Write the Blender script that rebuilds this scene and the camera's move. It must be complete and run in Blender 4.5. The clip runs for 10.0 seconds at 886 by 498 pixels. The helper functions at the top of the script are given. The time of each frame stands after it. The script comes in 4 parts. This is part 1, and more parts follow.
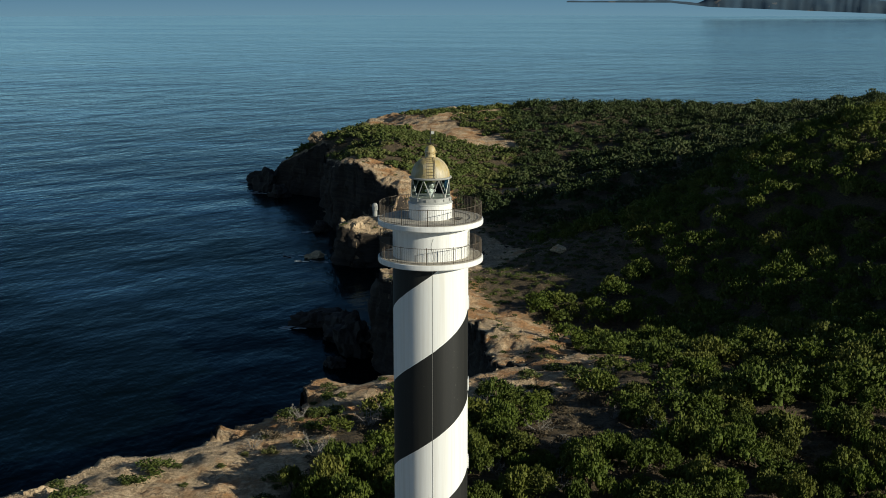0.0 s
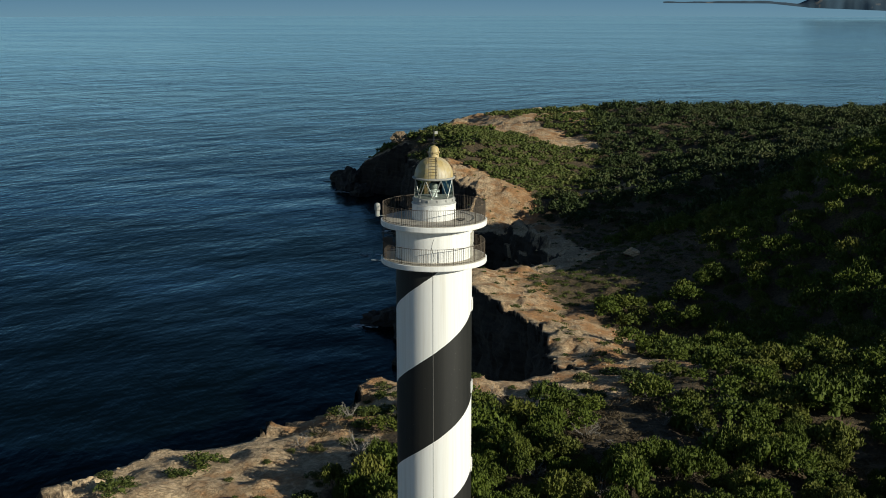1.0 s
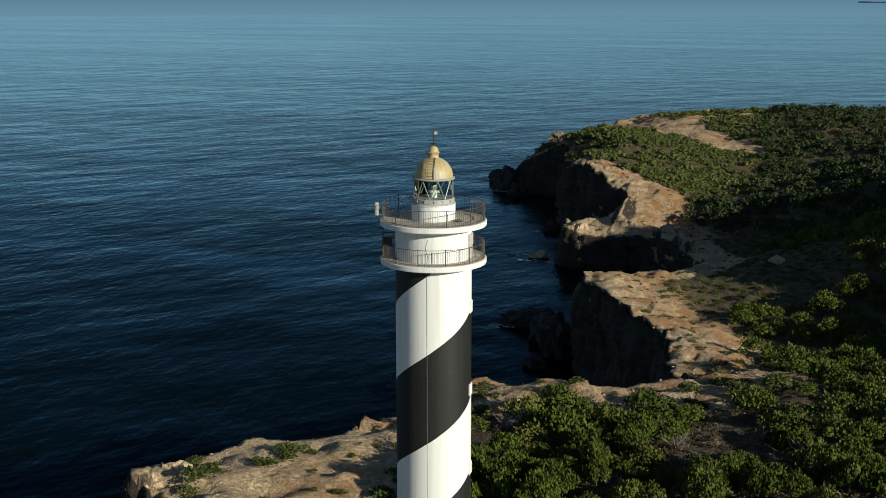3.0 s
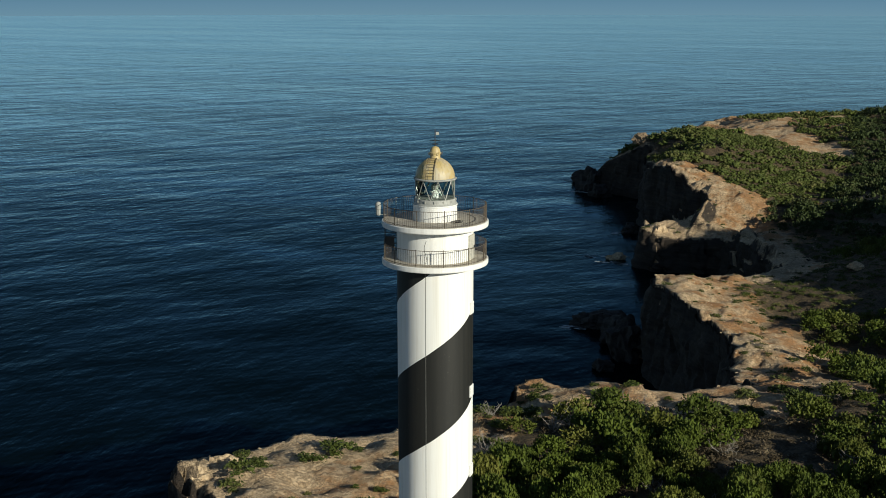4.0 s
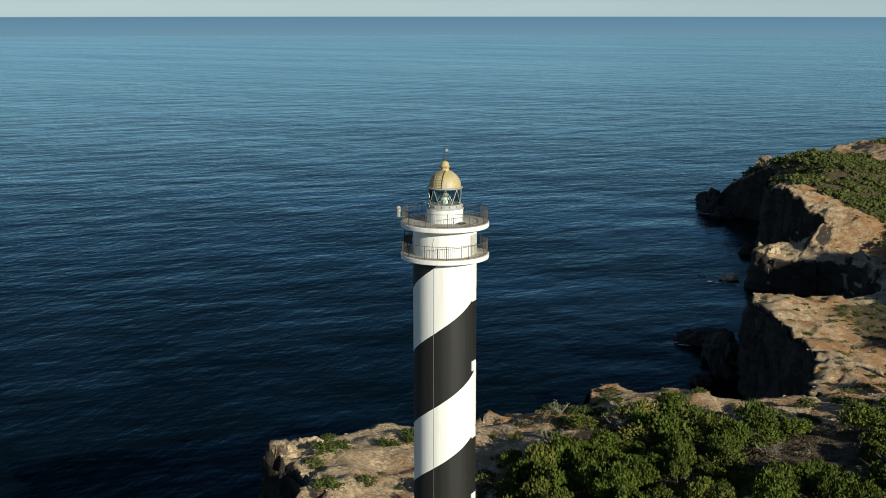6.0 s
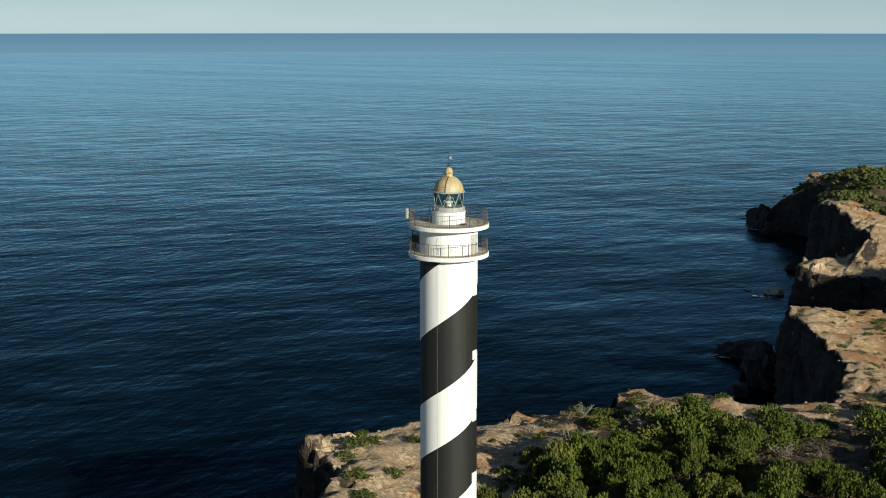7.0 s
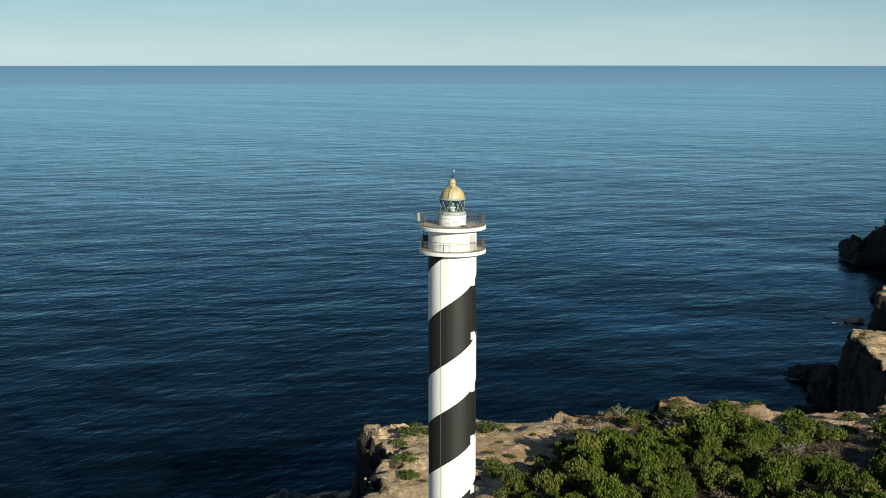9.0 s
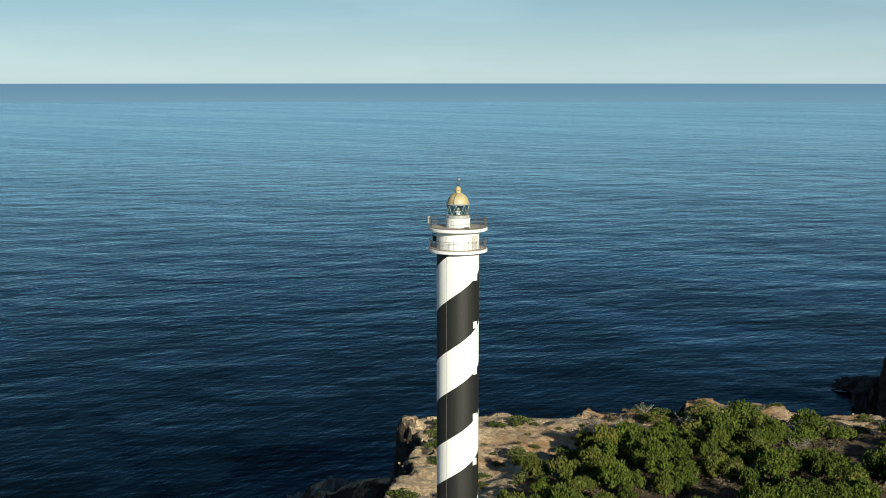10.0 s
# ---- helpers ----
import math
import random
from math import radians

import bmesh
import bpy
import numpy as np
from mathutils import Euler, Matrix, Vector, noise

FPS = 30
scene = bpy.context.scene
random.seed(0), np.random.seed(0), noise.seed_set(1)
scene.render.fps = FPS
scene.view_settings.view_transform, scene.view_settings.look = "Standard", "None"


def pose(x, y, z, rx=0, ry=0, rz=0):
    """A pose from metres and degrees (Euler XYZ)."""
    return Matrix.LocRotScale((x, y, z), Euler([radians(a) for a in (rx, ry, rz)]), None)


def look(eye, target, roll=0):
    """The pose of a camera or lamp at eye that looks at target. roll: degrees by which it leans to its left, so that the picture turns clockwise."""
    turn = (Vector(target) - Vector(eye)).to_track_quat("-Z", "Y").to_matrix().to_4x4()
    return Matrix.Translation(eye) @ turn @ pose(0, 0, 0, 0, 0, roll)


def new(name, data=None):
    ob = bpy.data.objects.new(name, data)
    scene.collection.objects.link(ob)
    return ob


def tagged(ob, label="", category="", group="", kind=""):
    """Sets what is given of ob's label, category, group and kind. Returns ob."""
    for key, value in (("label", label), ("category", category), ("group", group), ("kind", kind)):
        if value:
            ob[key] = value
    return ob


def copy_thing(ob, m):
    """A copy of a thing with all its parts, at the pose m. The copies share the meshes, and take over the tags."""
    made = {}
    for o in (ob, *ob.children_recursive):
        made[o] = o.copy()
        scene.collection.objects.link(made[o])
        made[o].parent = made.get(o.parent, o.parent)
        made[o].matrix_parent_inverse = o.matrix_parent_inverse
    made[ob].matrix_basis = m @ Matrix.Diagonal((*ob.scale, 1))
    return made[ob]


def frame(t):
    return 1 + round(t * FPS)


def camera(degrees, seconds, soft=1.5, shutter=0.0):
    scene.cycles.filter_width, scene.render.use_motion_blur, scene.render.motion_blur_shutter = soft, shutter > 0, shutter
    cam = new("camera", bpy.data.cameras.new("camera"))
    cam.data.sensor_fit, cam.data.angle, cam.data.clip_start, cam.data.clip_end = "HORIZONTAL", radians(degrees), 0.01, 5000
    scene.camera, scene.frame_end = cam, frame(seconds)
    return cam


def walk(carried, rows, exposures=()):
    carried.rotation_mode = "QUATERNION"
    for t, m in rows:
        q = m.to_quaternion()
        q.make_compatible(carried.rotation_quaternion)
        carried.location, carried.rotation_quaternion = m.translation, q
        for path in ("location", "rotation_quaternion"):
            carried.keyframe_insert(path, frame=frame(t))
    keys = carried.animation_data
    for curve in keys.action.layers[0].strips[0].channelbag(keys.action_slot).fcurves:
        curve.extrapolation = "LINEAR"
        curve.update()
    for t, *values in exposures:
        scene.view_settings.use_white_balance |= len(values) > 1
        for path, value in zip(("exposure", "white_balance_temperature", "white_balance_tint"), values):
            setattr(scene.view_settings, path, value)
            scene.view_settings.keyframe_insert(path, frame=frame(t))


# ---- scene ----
cam = camera(39.23, 10.0, soft=0.9)
# seconds, x, y, z, tilt from straight down, lean, turn
PATH = [
    (0.0, 6.55, -84.38, 101.91, 78.182, 0, 3.853),
    (0.5, 9.62, -83.80, 101.86, 78.199, 0, 6.077),
    (1.0, 12.62, -83.12, 101.81, 78.207, 0, 8.208),
    (1.5, 15.62, -82.42, 101.79, 78.206, 0, 10.306),
    (2.0, 18.61, -81.69, 101.80, 78.201, 0, 12.393),
    (2.5, 21.60, -80.89, 101.81, 78.193, 0, 14.498),
    (3.1, 25.17, -79.82, 101.83, 78.179, 0, 17.064),
    (3.7, 28.72, -78.62, 101.86, 78.161, 0, 19.677),
    (4.1, 31.02, -77.74, 101.87, 78.150, 0, 21.418),
    (4.5, 33.76, -78.36, 102.25, 78.119, 0, 23.038),
    (5.0, 37.88, -82.37, 102.86, 78.393, 0, 24.603),
    (5.5, 42.31, -86.08, 103.30, 78.718, 0, 26.181),
    (6.2, 48.65, -90.82, 103.70, 79.220, 0, 28.302),
    (7.0, 55.90, -95.82, 103.94, 79.813, 0, 30.527),
    (7.5, 60.54, -98.87, 104.02, 80.180, 0, 31.823),
    (8.0, 65.48, -101.99, 104.10, 80.541, 0, 33.098),
    (8.5, 71.04, -105.32, 104.19, 80.900, 0, 34.421),
    (9.0, 77.62, -109.01, 104.33, 81.265, 0, 35.889),
    (9.5, 85.73, -113.22, 104.55, 81.650, 0, 37.626),
    (10.0, 95.98, -118.15, 104.87, 82.072, 0, 39.780),
]
walk(cam, [(t, pose(x, y, z, rx, ry, rz)) for t, x, y, z, rx, ry, rz in PATH],
     exposures=[(0.0, -0.03, 5950, 3), (4.0, -0.01, 5950, 3), (10.0, 0.31, 5950, 3)])

# ---- light ----
SUN_AZ, SUN_EL = -24.5, 18.0          # degrees; azimuth from +x towards +y
sun_dir = Vector((math.cos(radians(SUN_AZ)) * math.cos(radians(SUN_EL)), math.sin(radians(SUN_AZ)) * math.cos(radians(SUN_EL)), math.sin(radians(SUN_EL))))
sun = new("sun", bpy.data.lights.new("sun", "SUN"))
sun.data.energy, sun.data.angle, sun.data.color = 5.2, radians(0.6), (1.0, 0.88, 0.70)
sun.matrix_basis = look(sun_dir * 500, (0, 0, 0))

world = bpy.data.worlds.new("sky")
scene.world = world
world.use_nodes = True
wn, wl = world.node_tree.nodes, world.node_tree.links
wn.clear()
w_out, w_bg = wn.new("ShaderNodeOutputWorld"), wn.new("ShaderNodeBackground")
sky = wn.new("ShaderNodeTexSky")
sky.sky_type, sky.sun_disc = "NISHITA", False
sky.sun_elevation, sky.sun_rotation = radians(SUN_EL), radians(90 - SUN_AZ)
sky.air_density, sky.dust_density, sky.ozone_density = 1.0, 0.05, 5.0
w_bg.inputs["Strength"].default_value = 0.036
# below the horizon: the hazy far sea
w_co, w_sep, w_mr, w_mix = wn.new("ShaderNodeTexCoord"), wn.new("ShaderNodeSeparateXYZ"), wn.new("ShaderNodeMapRange"), wn.new("ShaderNodeMix")
w_mix.data_type = "RGBA"
w_mr.inputs["From Min"].default_value, w_mr.inputs["From Max"].default_value = -0.0062, -0.0056
w_sea, w_sr = wn.new("ShaderNodeMix"), wn.new("ShaderNodeMapRange")
w_sea.data_type = "RGBA"
w_sr.inputs["From Min"].default_value, w_sr.inputs["From Max"].default_value = -0.022, -0.0056
w_sea.inputs["A"].default_value, w_sea.inputs["B"].default_value = (4.6, 7.6, 9.5, 1), (3.4, 6.2, 8.7, 1)
wl.new(w_sr.outputs[0], w_sea.inputs["Factor"])
wl.new(w_sea.outputs["Result"], w_mix.inputs["A"])
wl.new(w_co.outputs["Generated"], w_sep.inputs[0])
wl.new(w_sep.outputs["Z"], w_mr.inputs["Value"])
wl.new(w_sep.outputs["Z"], w_sr.inputs["Value"])
wl.new(w_mr.outputs[0], w_mix.inputs["Factor"])
# pale haze that thickens towards the horizon
w_up, w_ex, w_hz, w_add = wn.new("ShaderNodeMath"), wn.new("ShaderNodeMath"), wn.new("ShaderNodeMix"), wn.new("ShaderNodeMix")
w_up.operation, w_ex.operation = "MULTIPLY", "POWER"
w_up.inputs[1].default_value, w_ex.inputs[0].default_value = -9.5, math.e
w_hz.data_type, w_add.data_type, w_add.blend_type = "RGBA", "RGBA", "ADD"
w_hz.inputs["A"].default_value, w_hz.inputs["B"].default_value = (0, 0, 0, 1), (6.6, 8.5, 9.7, 1)
w_add.inputs["Factor"].default_value = 1.0
wl.new(w_sep.outputs["Z"], w_up.inputs[0])
wl.new(w_up.outputs[0], w_ex.inputs[1])
w_clip = wn.new("ShaderNodeClamp")
wl.new(w_ex.outputs[0], w_clip.inputs[0])
wl.new(w_clip.outputs[0], w_hz.inputs["Factor"])
wl.new(sky.outputs[0], w_add.inputs["A"])
# faint high wisps of cloud
w_map, w_cl, w_cr, w_cm = wn.new("ShaderNodeMapping"), wn.new("ShaderNodeTexNoise"), wn.new("ShaderNodeMapRange"), wn.new("ShaderNodeMix")
w_map.inputs["Scale"].default_value = (2.2, 2.2, 15.0)
w_cl.inputs["Scale"].default_value, w_cl.inputs["Detail"].default_value = 2.0, 6.0
w_cr.inputs["From Min"].default_value, w_cr.inputs["From Max"].default_value = 0.45, 0.8
w_cr.inputs["To Max"].default_value = 0.22
w_cm.data_type, w_cm.blend_type = "RGBA", "MIX"
w_cm.inputs["B"].default_value = (13.0, 14.2, 14.5, 1)
wl.new(w_co.outputs["Generated"], w_map.inputs[0])
wl.new(w_map.outputs[0], w_cl.inputs["Vector"])
wl.new(w_cl.outputs["Fac"], w_cr.inputs["Value"])
wl.new(w_cr.outputs[0], w_cm.inputs["Factor"])
wl.new(w_hz.outputs["Result"], w_cm.inputs["A"])
wl.new(w_cm.outputs["Result"], w_add.inputs["B"])
wl.new(w_add.outputs["Result"], w_mix.inputs["B"])
wl.new(w_mix.outputs["Result"], w_bg.inputs["Color"])
wl.new(w_bg.outputs[0], w_out.inputs[0])


# ---- materials ----
class Mat:
    """A node material under construction."""

    def __init__(self, name, rough=0.8, metal=0.0):
        self.m = bpy.data.materials.new(name)
        self.m.use_nodes = True
        self.t = self.m.node_tree
        self.b = self.t.nodes["Principled BSDF"]
        self.b.inputs["Roughness"].default_value = rough
        self.b.inputs["Metallic"].default_value = metal
        self.co = self.t.nodes.new("ShaderNodeTexCoord").outputs["Object"]

    def node(self, kind, **inputs):
        n = self.t.nodes.new(kind)
        for k, v in inputs.items():
            self.put(n.inputs[k.replace("_", " ")], v)
        return n

    def put(self, socket, v):
        if isinstance(v, bpy.types.NodeSocket):
            self.t.links.new(v, socket)
        else:
            socket.default_value = v

    def math(self, op, a, b=0.0, clamp=False):
        n = self.t.nodes.new("ShaderNodeMath")
        n.operation, n.use_clamp = op, clamp
        self.put(n.inputs[0], a)
        self.put(n.inputs[1], b)
        return n.outputs[0]

    def scaled(self, sx, sy, sz, rz=0.0):
        n = self.node("ShaderNodeMapping", Vector=self.co, Scale=(sx, sy, sz), Rotation=(0, 0, rz))
        return n.outputs[0]

    def along(self, degrees, sx, sy):
        """Coordinates turned so that their x runs at that bearing, then scaled."""
        n = self.node("ShaderNodeMapping", Vector=self.co, Rotation=(0, 0, -radians(degrees)))
        return self.node("ShaderNodeMapping", Vector=n.outputs[0], Scale=(sx, sy, 1)).outputs[0]

    def noise(self, scale, detail=4.0, rough=0.55, co=None):
        return self.node("ShaderNodeTexNoise", Vector=co or self.co, Scale=scale, Detail=detail, Roughness=rough).outputs["Fac"]

    def plates(self, scale, flat=1.0, wobble=0.5):
        """A random value for each of many broken plates with ragged outlines."""
        drift = self.node("ShaderNodeTexNoise", Vector=self.co, Scale=scale * 1.7, Detail=3.0).outputs["Color"]
        move = self.t.nodes.new("ShaderNodeVectorMath")
        move.operation = "MULTIPLY_ADD"
        self.put(move.inputs[0], drift)
        move.inputs[1].default_value = (wobble / scale,) * 3
        self.put(move.inputs[2], self.co)
        co = self.node("ShaderNodeMapping", Vector=move.outputs[0], Scale=(1, 1, flat)).outputs[0]
        tone = self.node("ShaderNodeTexVoronoi", Vector=co, Scale=scale).outputs["Color"]
        return self.node("ShaderNodeSeparateXYZ", Vector=tone).outputs["X"]

    def steps(self, v, lo, hi):
        n = self.node("ShaderNodeMapRange", Value=v)
        n.inputs["From Min"].default_value, n.inputs["From Max"].default_value = lo, hi
        return n.outputs[0]

    def mix(self, f, a, b, blend="MIX"):
        n = self.t.nodes.new("ShaderNodeMix")
        n.data_type, n.blend_type = "RGBA", blend
        self.put(n.inputs["Factor"], f)
        self.put(n.inputs["A"], (*a, 1) if isinstance(a, tuple) else a)
        self.put(n.inputs["B"], (*b, 1) if isinstance(b, tuple) else b)
        return n.outputs["Result"]

    def color(self, v):
        self.put(self.b.inputs["Base Color"], (*v, 1) if isinstance(v, tuple) else v)
        return self

    def bump(self, v, dist, strength=1.0):
        n = self.node("ShaderNodeBump", Height=v, Distance=dist, Strength=strength)
        self.t.links.new(n.outputs[0], self.b.inputs["Normal"])
        return self


def make_paint(name, tone, rough=0.55):
    """Weathered paint: soft blotches and streaks that run down."""
    k = Mat(name, rough)
    streak = k.noise(1.0, 5, 0.6, k.scaled(5, 5, 0.12))
    blotch = k.noise(0.5, 4)
    dirty = tuple(c * 0.72 + d for c, d in zip(tone, (0.02, 0.01, 0.0)))
    c = k.mix(k.steps(streak, 0.45, 0.85), tone, dirty)
    k.color(k.mix(k.steps(blotch, 0.5, 0.9), c, tuple(x * 0.88 for x in tone)))
    return k.bump(k.noise(14, 3), 0.01, 0.4).m


def make_shaft():
    """White tower paint with one black band that winds up round it."""
    k = Mat("spiral_paint", 0.55)
    sep = k.node("ShaderNodeSeparateXYZ", Vector=k.co)
    x, y, z = sep.outputs
    turn = k.math("DIVIDE", k.math("ARCTAN2", y, x), 2 * math.pi)
    # turns climbed at height z above the sea, slightly closer together lower down
    a, b, c = SPIRAL
    g = k.math("ADD", k.math("ADD", k.math("MULTIPLY", k.math("MULTIPLY", z, z), a), k.math("MULTIPLY", z, b)), c)
    wob = k.math("MULTIPLY", k.math("SUBTRACT", k.noise(1.2, 2), 0.5), 0.006)
    ph = k.math("FRACT", k.math("ADD", k.math("SUBTRACT", g, turn), k.math("ADD", wob, 20.0)))
    black = k.math("GREATER_THAN", ph, 0.458)
    streak = k.noise(1.0, 5, 0.6, k.scaled(4, 4, 0.08))
    fine = k.noise(1.0, 3, 0.6, k.scaled(9, 9, 0.25))
    white = k.mix(k.steps(streak, 0.45, 0.85), (0.85, 0.845, 0.81), (0.70, 0.675, 0.61))
    white = k.mix(k.steps(fine, 0.62, 0.8), white, (0.70, 0.67, 0.60))
    dark = k.mix(k.steps(streak, 0.4, 0.8), (0.0095, 0.0100, 0.0090), (0.019, 0.0185, 0.015))
    dark = k.mix(k.steps(k.noise(9, 2), 0.72, 0.78), dark, (0.16, 0.15, 0.13))
    k.color(k.mix(black, white, dark))
    k.put(k.b.inputs["Roughness"], k.mix(black, (0.55, 0.55, 0.55), (0.58, 0.58, 0.58)))
    return k.bump(k.noise(10, 3), 0.01, 0.4).m


def fit_spiral():
    h, n = np.array([77.4, 65.7, 54.9, 44.2]), np.array([0.0, -1.0, -2.0, -3.0]) - 85.7 / 360
    return [float(v) for v in np.polyfit(h, n, 2)]


SPIRAL = fit_spiral()


def make_ground():
    """Ochre soil and pale limestone on the tops, broken rock with shade put into its colour on the steep faces, litter
    under the trees.
    """
    k = Mat("coast_ground", 0.95)
    big, mid, fine = k.noise(0.035, 5), k.noise(0.22, 6, 0.62), k.noise(1.6, 6, 0.65)
    soil = k.mix(k.steps(mid, 0.38, 0.66), (0.50, 0.255, 0.10), (0.64, 0.375, 0.165))
    rock = k.mix(k.steps(fine, 0.35, 0.68), (0.61, 0.435, 0.25), (0.86, 0.665, 0.43))
    near = k.t.nodes.new("ShaderNodeAttribute")
    near.attribute_name = "brink"
    top = k.mix(k.steps(k.math("ADD", k.math("MULTIPLY", mid, 0.6), k.math("ADD", k.math("MULTIPLY", big, 0.5), k.math("MULTIPLY", near.outputs["Fac"], 0.13))), 0.50, 0.61), soil, rock)
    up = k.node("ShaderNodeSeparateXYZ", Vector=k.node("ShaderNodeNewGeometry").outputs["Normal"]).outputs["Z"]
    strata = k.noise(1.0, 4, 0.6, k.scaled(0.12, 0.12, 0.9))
    # the shade of the steep faces is put into this dark colour
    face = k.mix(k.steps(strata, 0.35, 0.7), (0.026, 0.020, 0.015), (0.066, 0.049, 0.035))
    crack = k.steps(k.math("ABSOLUTE", k.math("SUBTRACT", k.noise(0.7, 6, 0.68), 0.5)), 0.0, 0.045)
    grit = k.steps(k.noise(3.2, 5, 0.7), 0.4, 0.62)
    top = k.mix(k.math("MULTIPLY", k.math("SUBTRACT", 1.0, crack), 0.55), top, (0.24, 0.165, 0.095))
    top = k.mix(k.math("MULTIPLY", grit, 0.2), top, (0.22, 0.15, 0.085))
    slab, chip = k.plates(0.55, 2.0), k.plates(1.9, 2.0)
    top = k.mix(k.math("MULTIPLY", k.steps(chip, 0.55, 1.0), 0.35), top, (0.30, 0.19, 0.095))
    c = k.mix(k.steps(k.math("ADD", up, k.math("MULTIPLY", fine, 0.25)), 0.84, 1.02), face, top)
    attr = k.t.nodes.new("ShaderNodeAttribute")
    attr.attribute_name = "litter"
    litter = k.mix(k.steps(fine, 0.35, 0.65), (0.05, 0.038, 0.02), (0.17, 0.118, 0.06))
    c = k.mix(k.steps(k.math("ADD", attr.outputs["Fac"], k.math("MULTIPLY", k.math("SUBTRACT", mid, 0.5), 0.9)), 0.4, 0.65), c, litter)
    k.color(c)
    h = k.math("ADD", k.math("ADD", k.math("MULTIPLY", mid, 0.6), k.math("MULTIPLY", crack, 0.22)), k.math("ADD", k.math("MULTIPLY", fine, 0.75), k.math("MULTIPLY", k.noise(5.5, 4, 0.65), 0.26)))
    h = k.math("ADD", k.math("MULTIPLY", h, 0.6), k.math("ADD", k.math("MULTIPLY", slab, 0.30), k.math("MULTIPLY", chip, 0.16)))
    return k.bump(h, 1.0, 1.0).m


def make_rock(name, dark, light):
    k = Mat(name, 0.92)
    mid, fine = k.noise(0.35, 6, 0.65), k.noise(2.2, 6, 0.65)
    c = k.mix(k.steps(mid, 0.35, 0.7), dark, light)
    k.color(k.mix(k.steps(fine, 0.45, 0.75), c, tuple(v * 0.55 for v in dark)))
    return k.bump(k.math("ADD", mid, k.math("MULTIPLY", fine, 0.4)), 0.6, 0.9).m


def make_sea():
    """Deep blue water: a nearly black body under a tinted gloss that grows towards grazing sight."""
    k = Mat("sea_water", 0.12)
    swell = k.noise(0.024, 4, 0.55, k.along(52, 0.7, 1.3))
    chop = k.noise(0.15, 4, 0.6, k.along(98, 0.5, 1.35))
    wave = k.noise(0.66, 3, 0.6, k.along(124, 0.42, 1.4))
    h = k.math("ADD", k.math("ADD", k.math("MULTIPLY", swell, 5.6), k.math("MULTIPLY", chop, 1.2)), k.math("MULTIPLY", wave, 0.36))
    n = k.node("ShaderNodeBump", Height=h, Distance=0.26, Strength=1.0).outputs[0]
    f = k.node("ShaderNodeFresnel", IOR=1.33, Normal=n).outputs[0]
    # calm and ruffled patches drawn out by the wind
    gust = k.steps(k.noise(0.0035, 5, 0.6, k.scaled(0.35, 1.9, 1, 0.1)), 0.32, 0.72)
    paw = k.steps(k.noise(0.034, 4, 0.62, k.scaled(0.8, 1.0, 1, 0.05)), 0.36, 0.64)
    pw = k.math("ADD", k.math("ADD", 1.60, k.math("MULTIPLY", gust, 0.22)), k.math("MULTIPLY", paw, 0.42))
    # smooth slicks drawn out in long thin lines
    slick = k.steps(k.math("ABSOLUTE", k.math("SUBTRACT", k.noise(0.0014, 4, 0.55, k.scaled(0.3, 2.0, 1, 0.06)), 0.5)), 0.03, 0.0)
    pw = k.math("SUBTRACT", pw, k.math("MULTIPLY", slick, 0.34))
    body = k.node("ShaderNodeBsdfDiffuse", Color=(0.0014, 0.0040, 0.0048, 1), Normal=n).outputs[0]
    tint = k.mix(k.steps(f, 0.10, 0.55), (0.39, 0.68, 0.88), (0.63, 0.83, 0.93))
    gloss = k.node("ShaderNodeBsdfGlossy", Color=tint, Normal=n, Roughness=k.math("ADD", k.math("MULTIPLY", gust, 0.08), 0.10)).outputs[0]
    mix = k.node("ShaderNodeMixShader", Fac=k.math("MULTIPLY", k.math("POWER", f, pw), 1.66, True))
    k.t.links.new(body, mix.inputs[1])
    k.t.links.new(gloss, mix.inputs[2])
    k.t.links.new(mix.outputs[0], k.t.nodes["Material Output"].inputs["Surface"])
    return k.m


def make_leaf(name, dark, light, dry):
    """Foliage: every spray differs a little, every tree more."""
    k = Mat(name, 0.62)
    isl = k.node("ShaderNodeNewGeometry").outputs["Random Per Island"]
    attr = k.t.nodes.new("ShaderNodeAttribute")
    attr.attribute_name = "tree"
    tree = k.math("FRACT", k.math("ADD", k.node("ShaderNodeObjectInfo").outputs["Random"], attr.outputs["Fac"]))
    fine = k.steps(k.noise(4.5, 5, 0.7), 0.36, 0.64)
    c = k.mix(k.math("ADD", 0.12, k.math("ADD", k.math("MULTIPLY", isl, 0.36), k.math("MULTIPLY", fine, 0.36))), dark, light)
    c = k.mix(k.math("MULTIPLY", k.steps(tree, 0.55, 1.0), 0.6), c, dry)
    c = k.mix(k.math("MULTIPLY", k.steps(k.math("FRACT", k.math("MULTIPLY", tree, 7.3)), 0.0, 1.0), 0.55), c, dark)
    k.color(c)
    k.b.inputs["Specular IOR Level"].default_value = 0.2
    return k.bump(k.noise(3.2, 5, 0.7), 0.2, 0.7).m


def make_plain(name, tone, rough=0.6, metal=0.0, var=0.25, scale=6.0):
    k = Mat(name, rough, metal)
    k.color(k.mix(k.steps(k.noise(scale, 5), 0.35, 0.7), tone, tuple(c * (1 - var) for c in tone)))
    return k.bump(k.noise(scale * 5, 3), 0.004, 0.4).m


def make_glass():
    k = Mat("lantern_glass", 0.03)
    k.color((0.36, 0.46, 0.43))
    k.b.inputs["Transmission Weight"].default_value = 1.0
    k.b.inputs["IOR"].default_value = 1.1
    return k.m


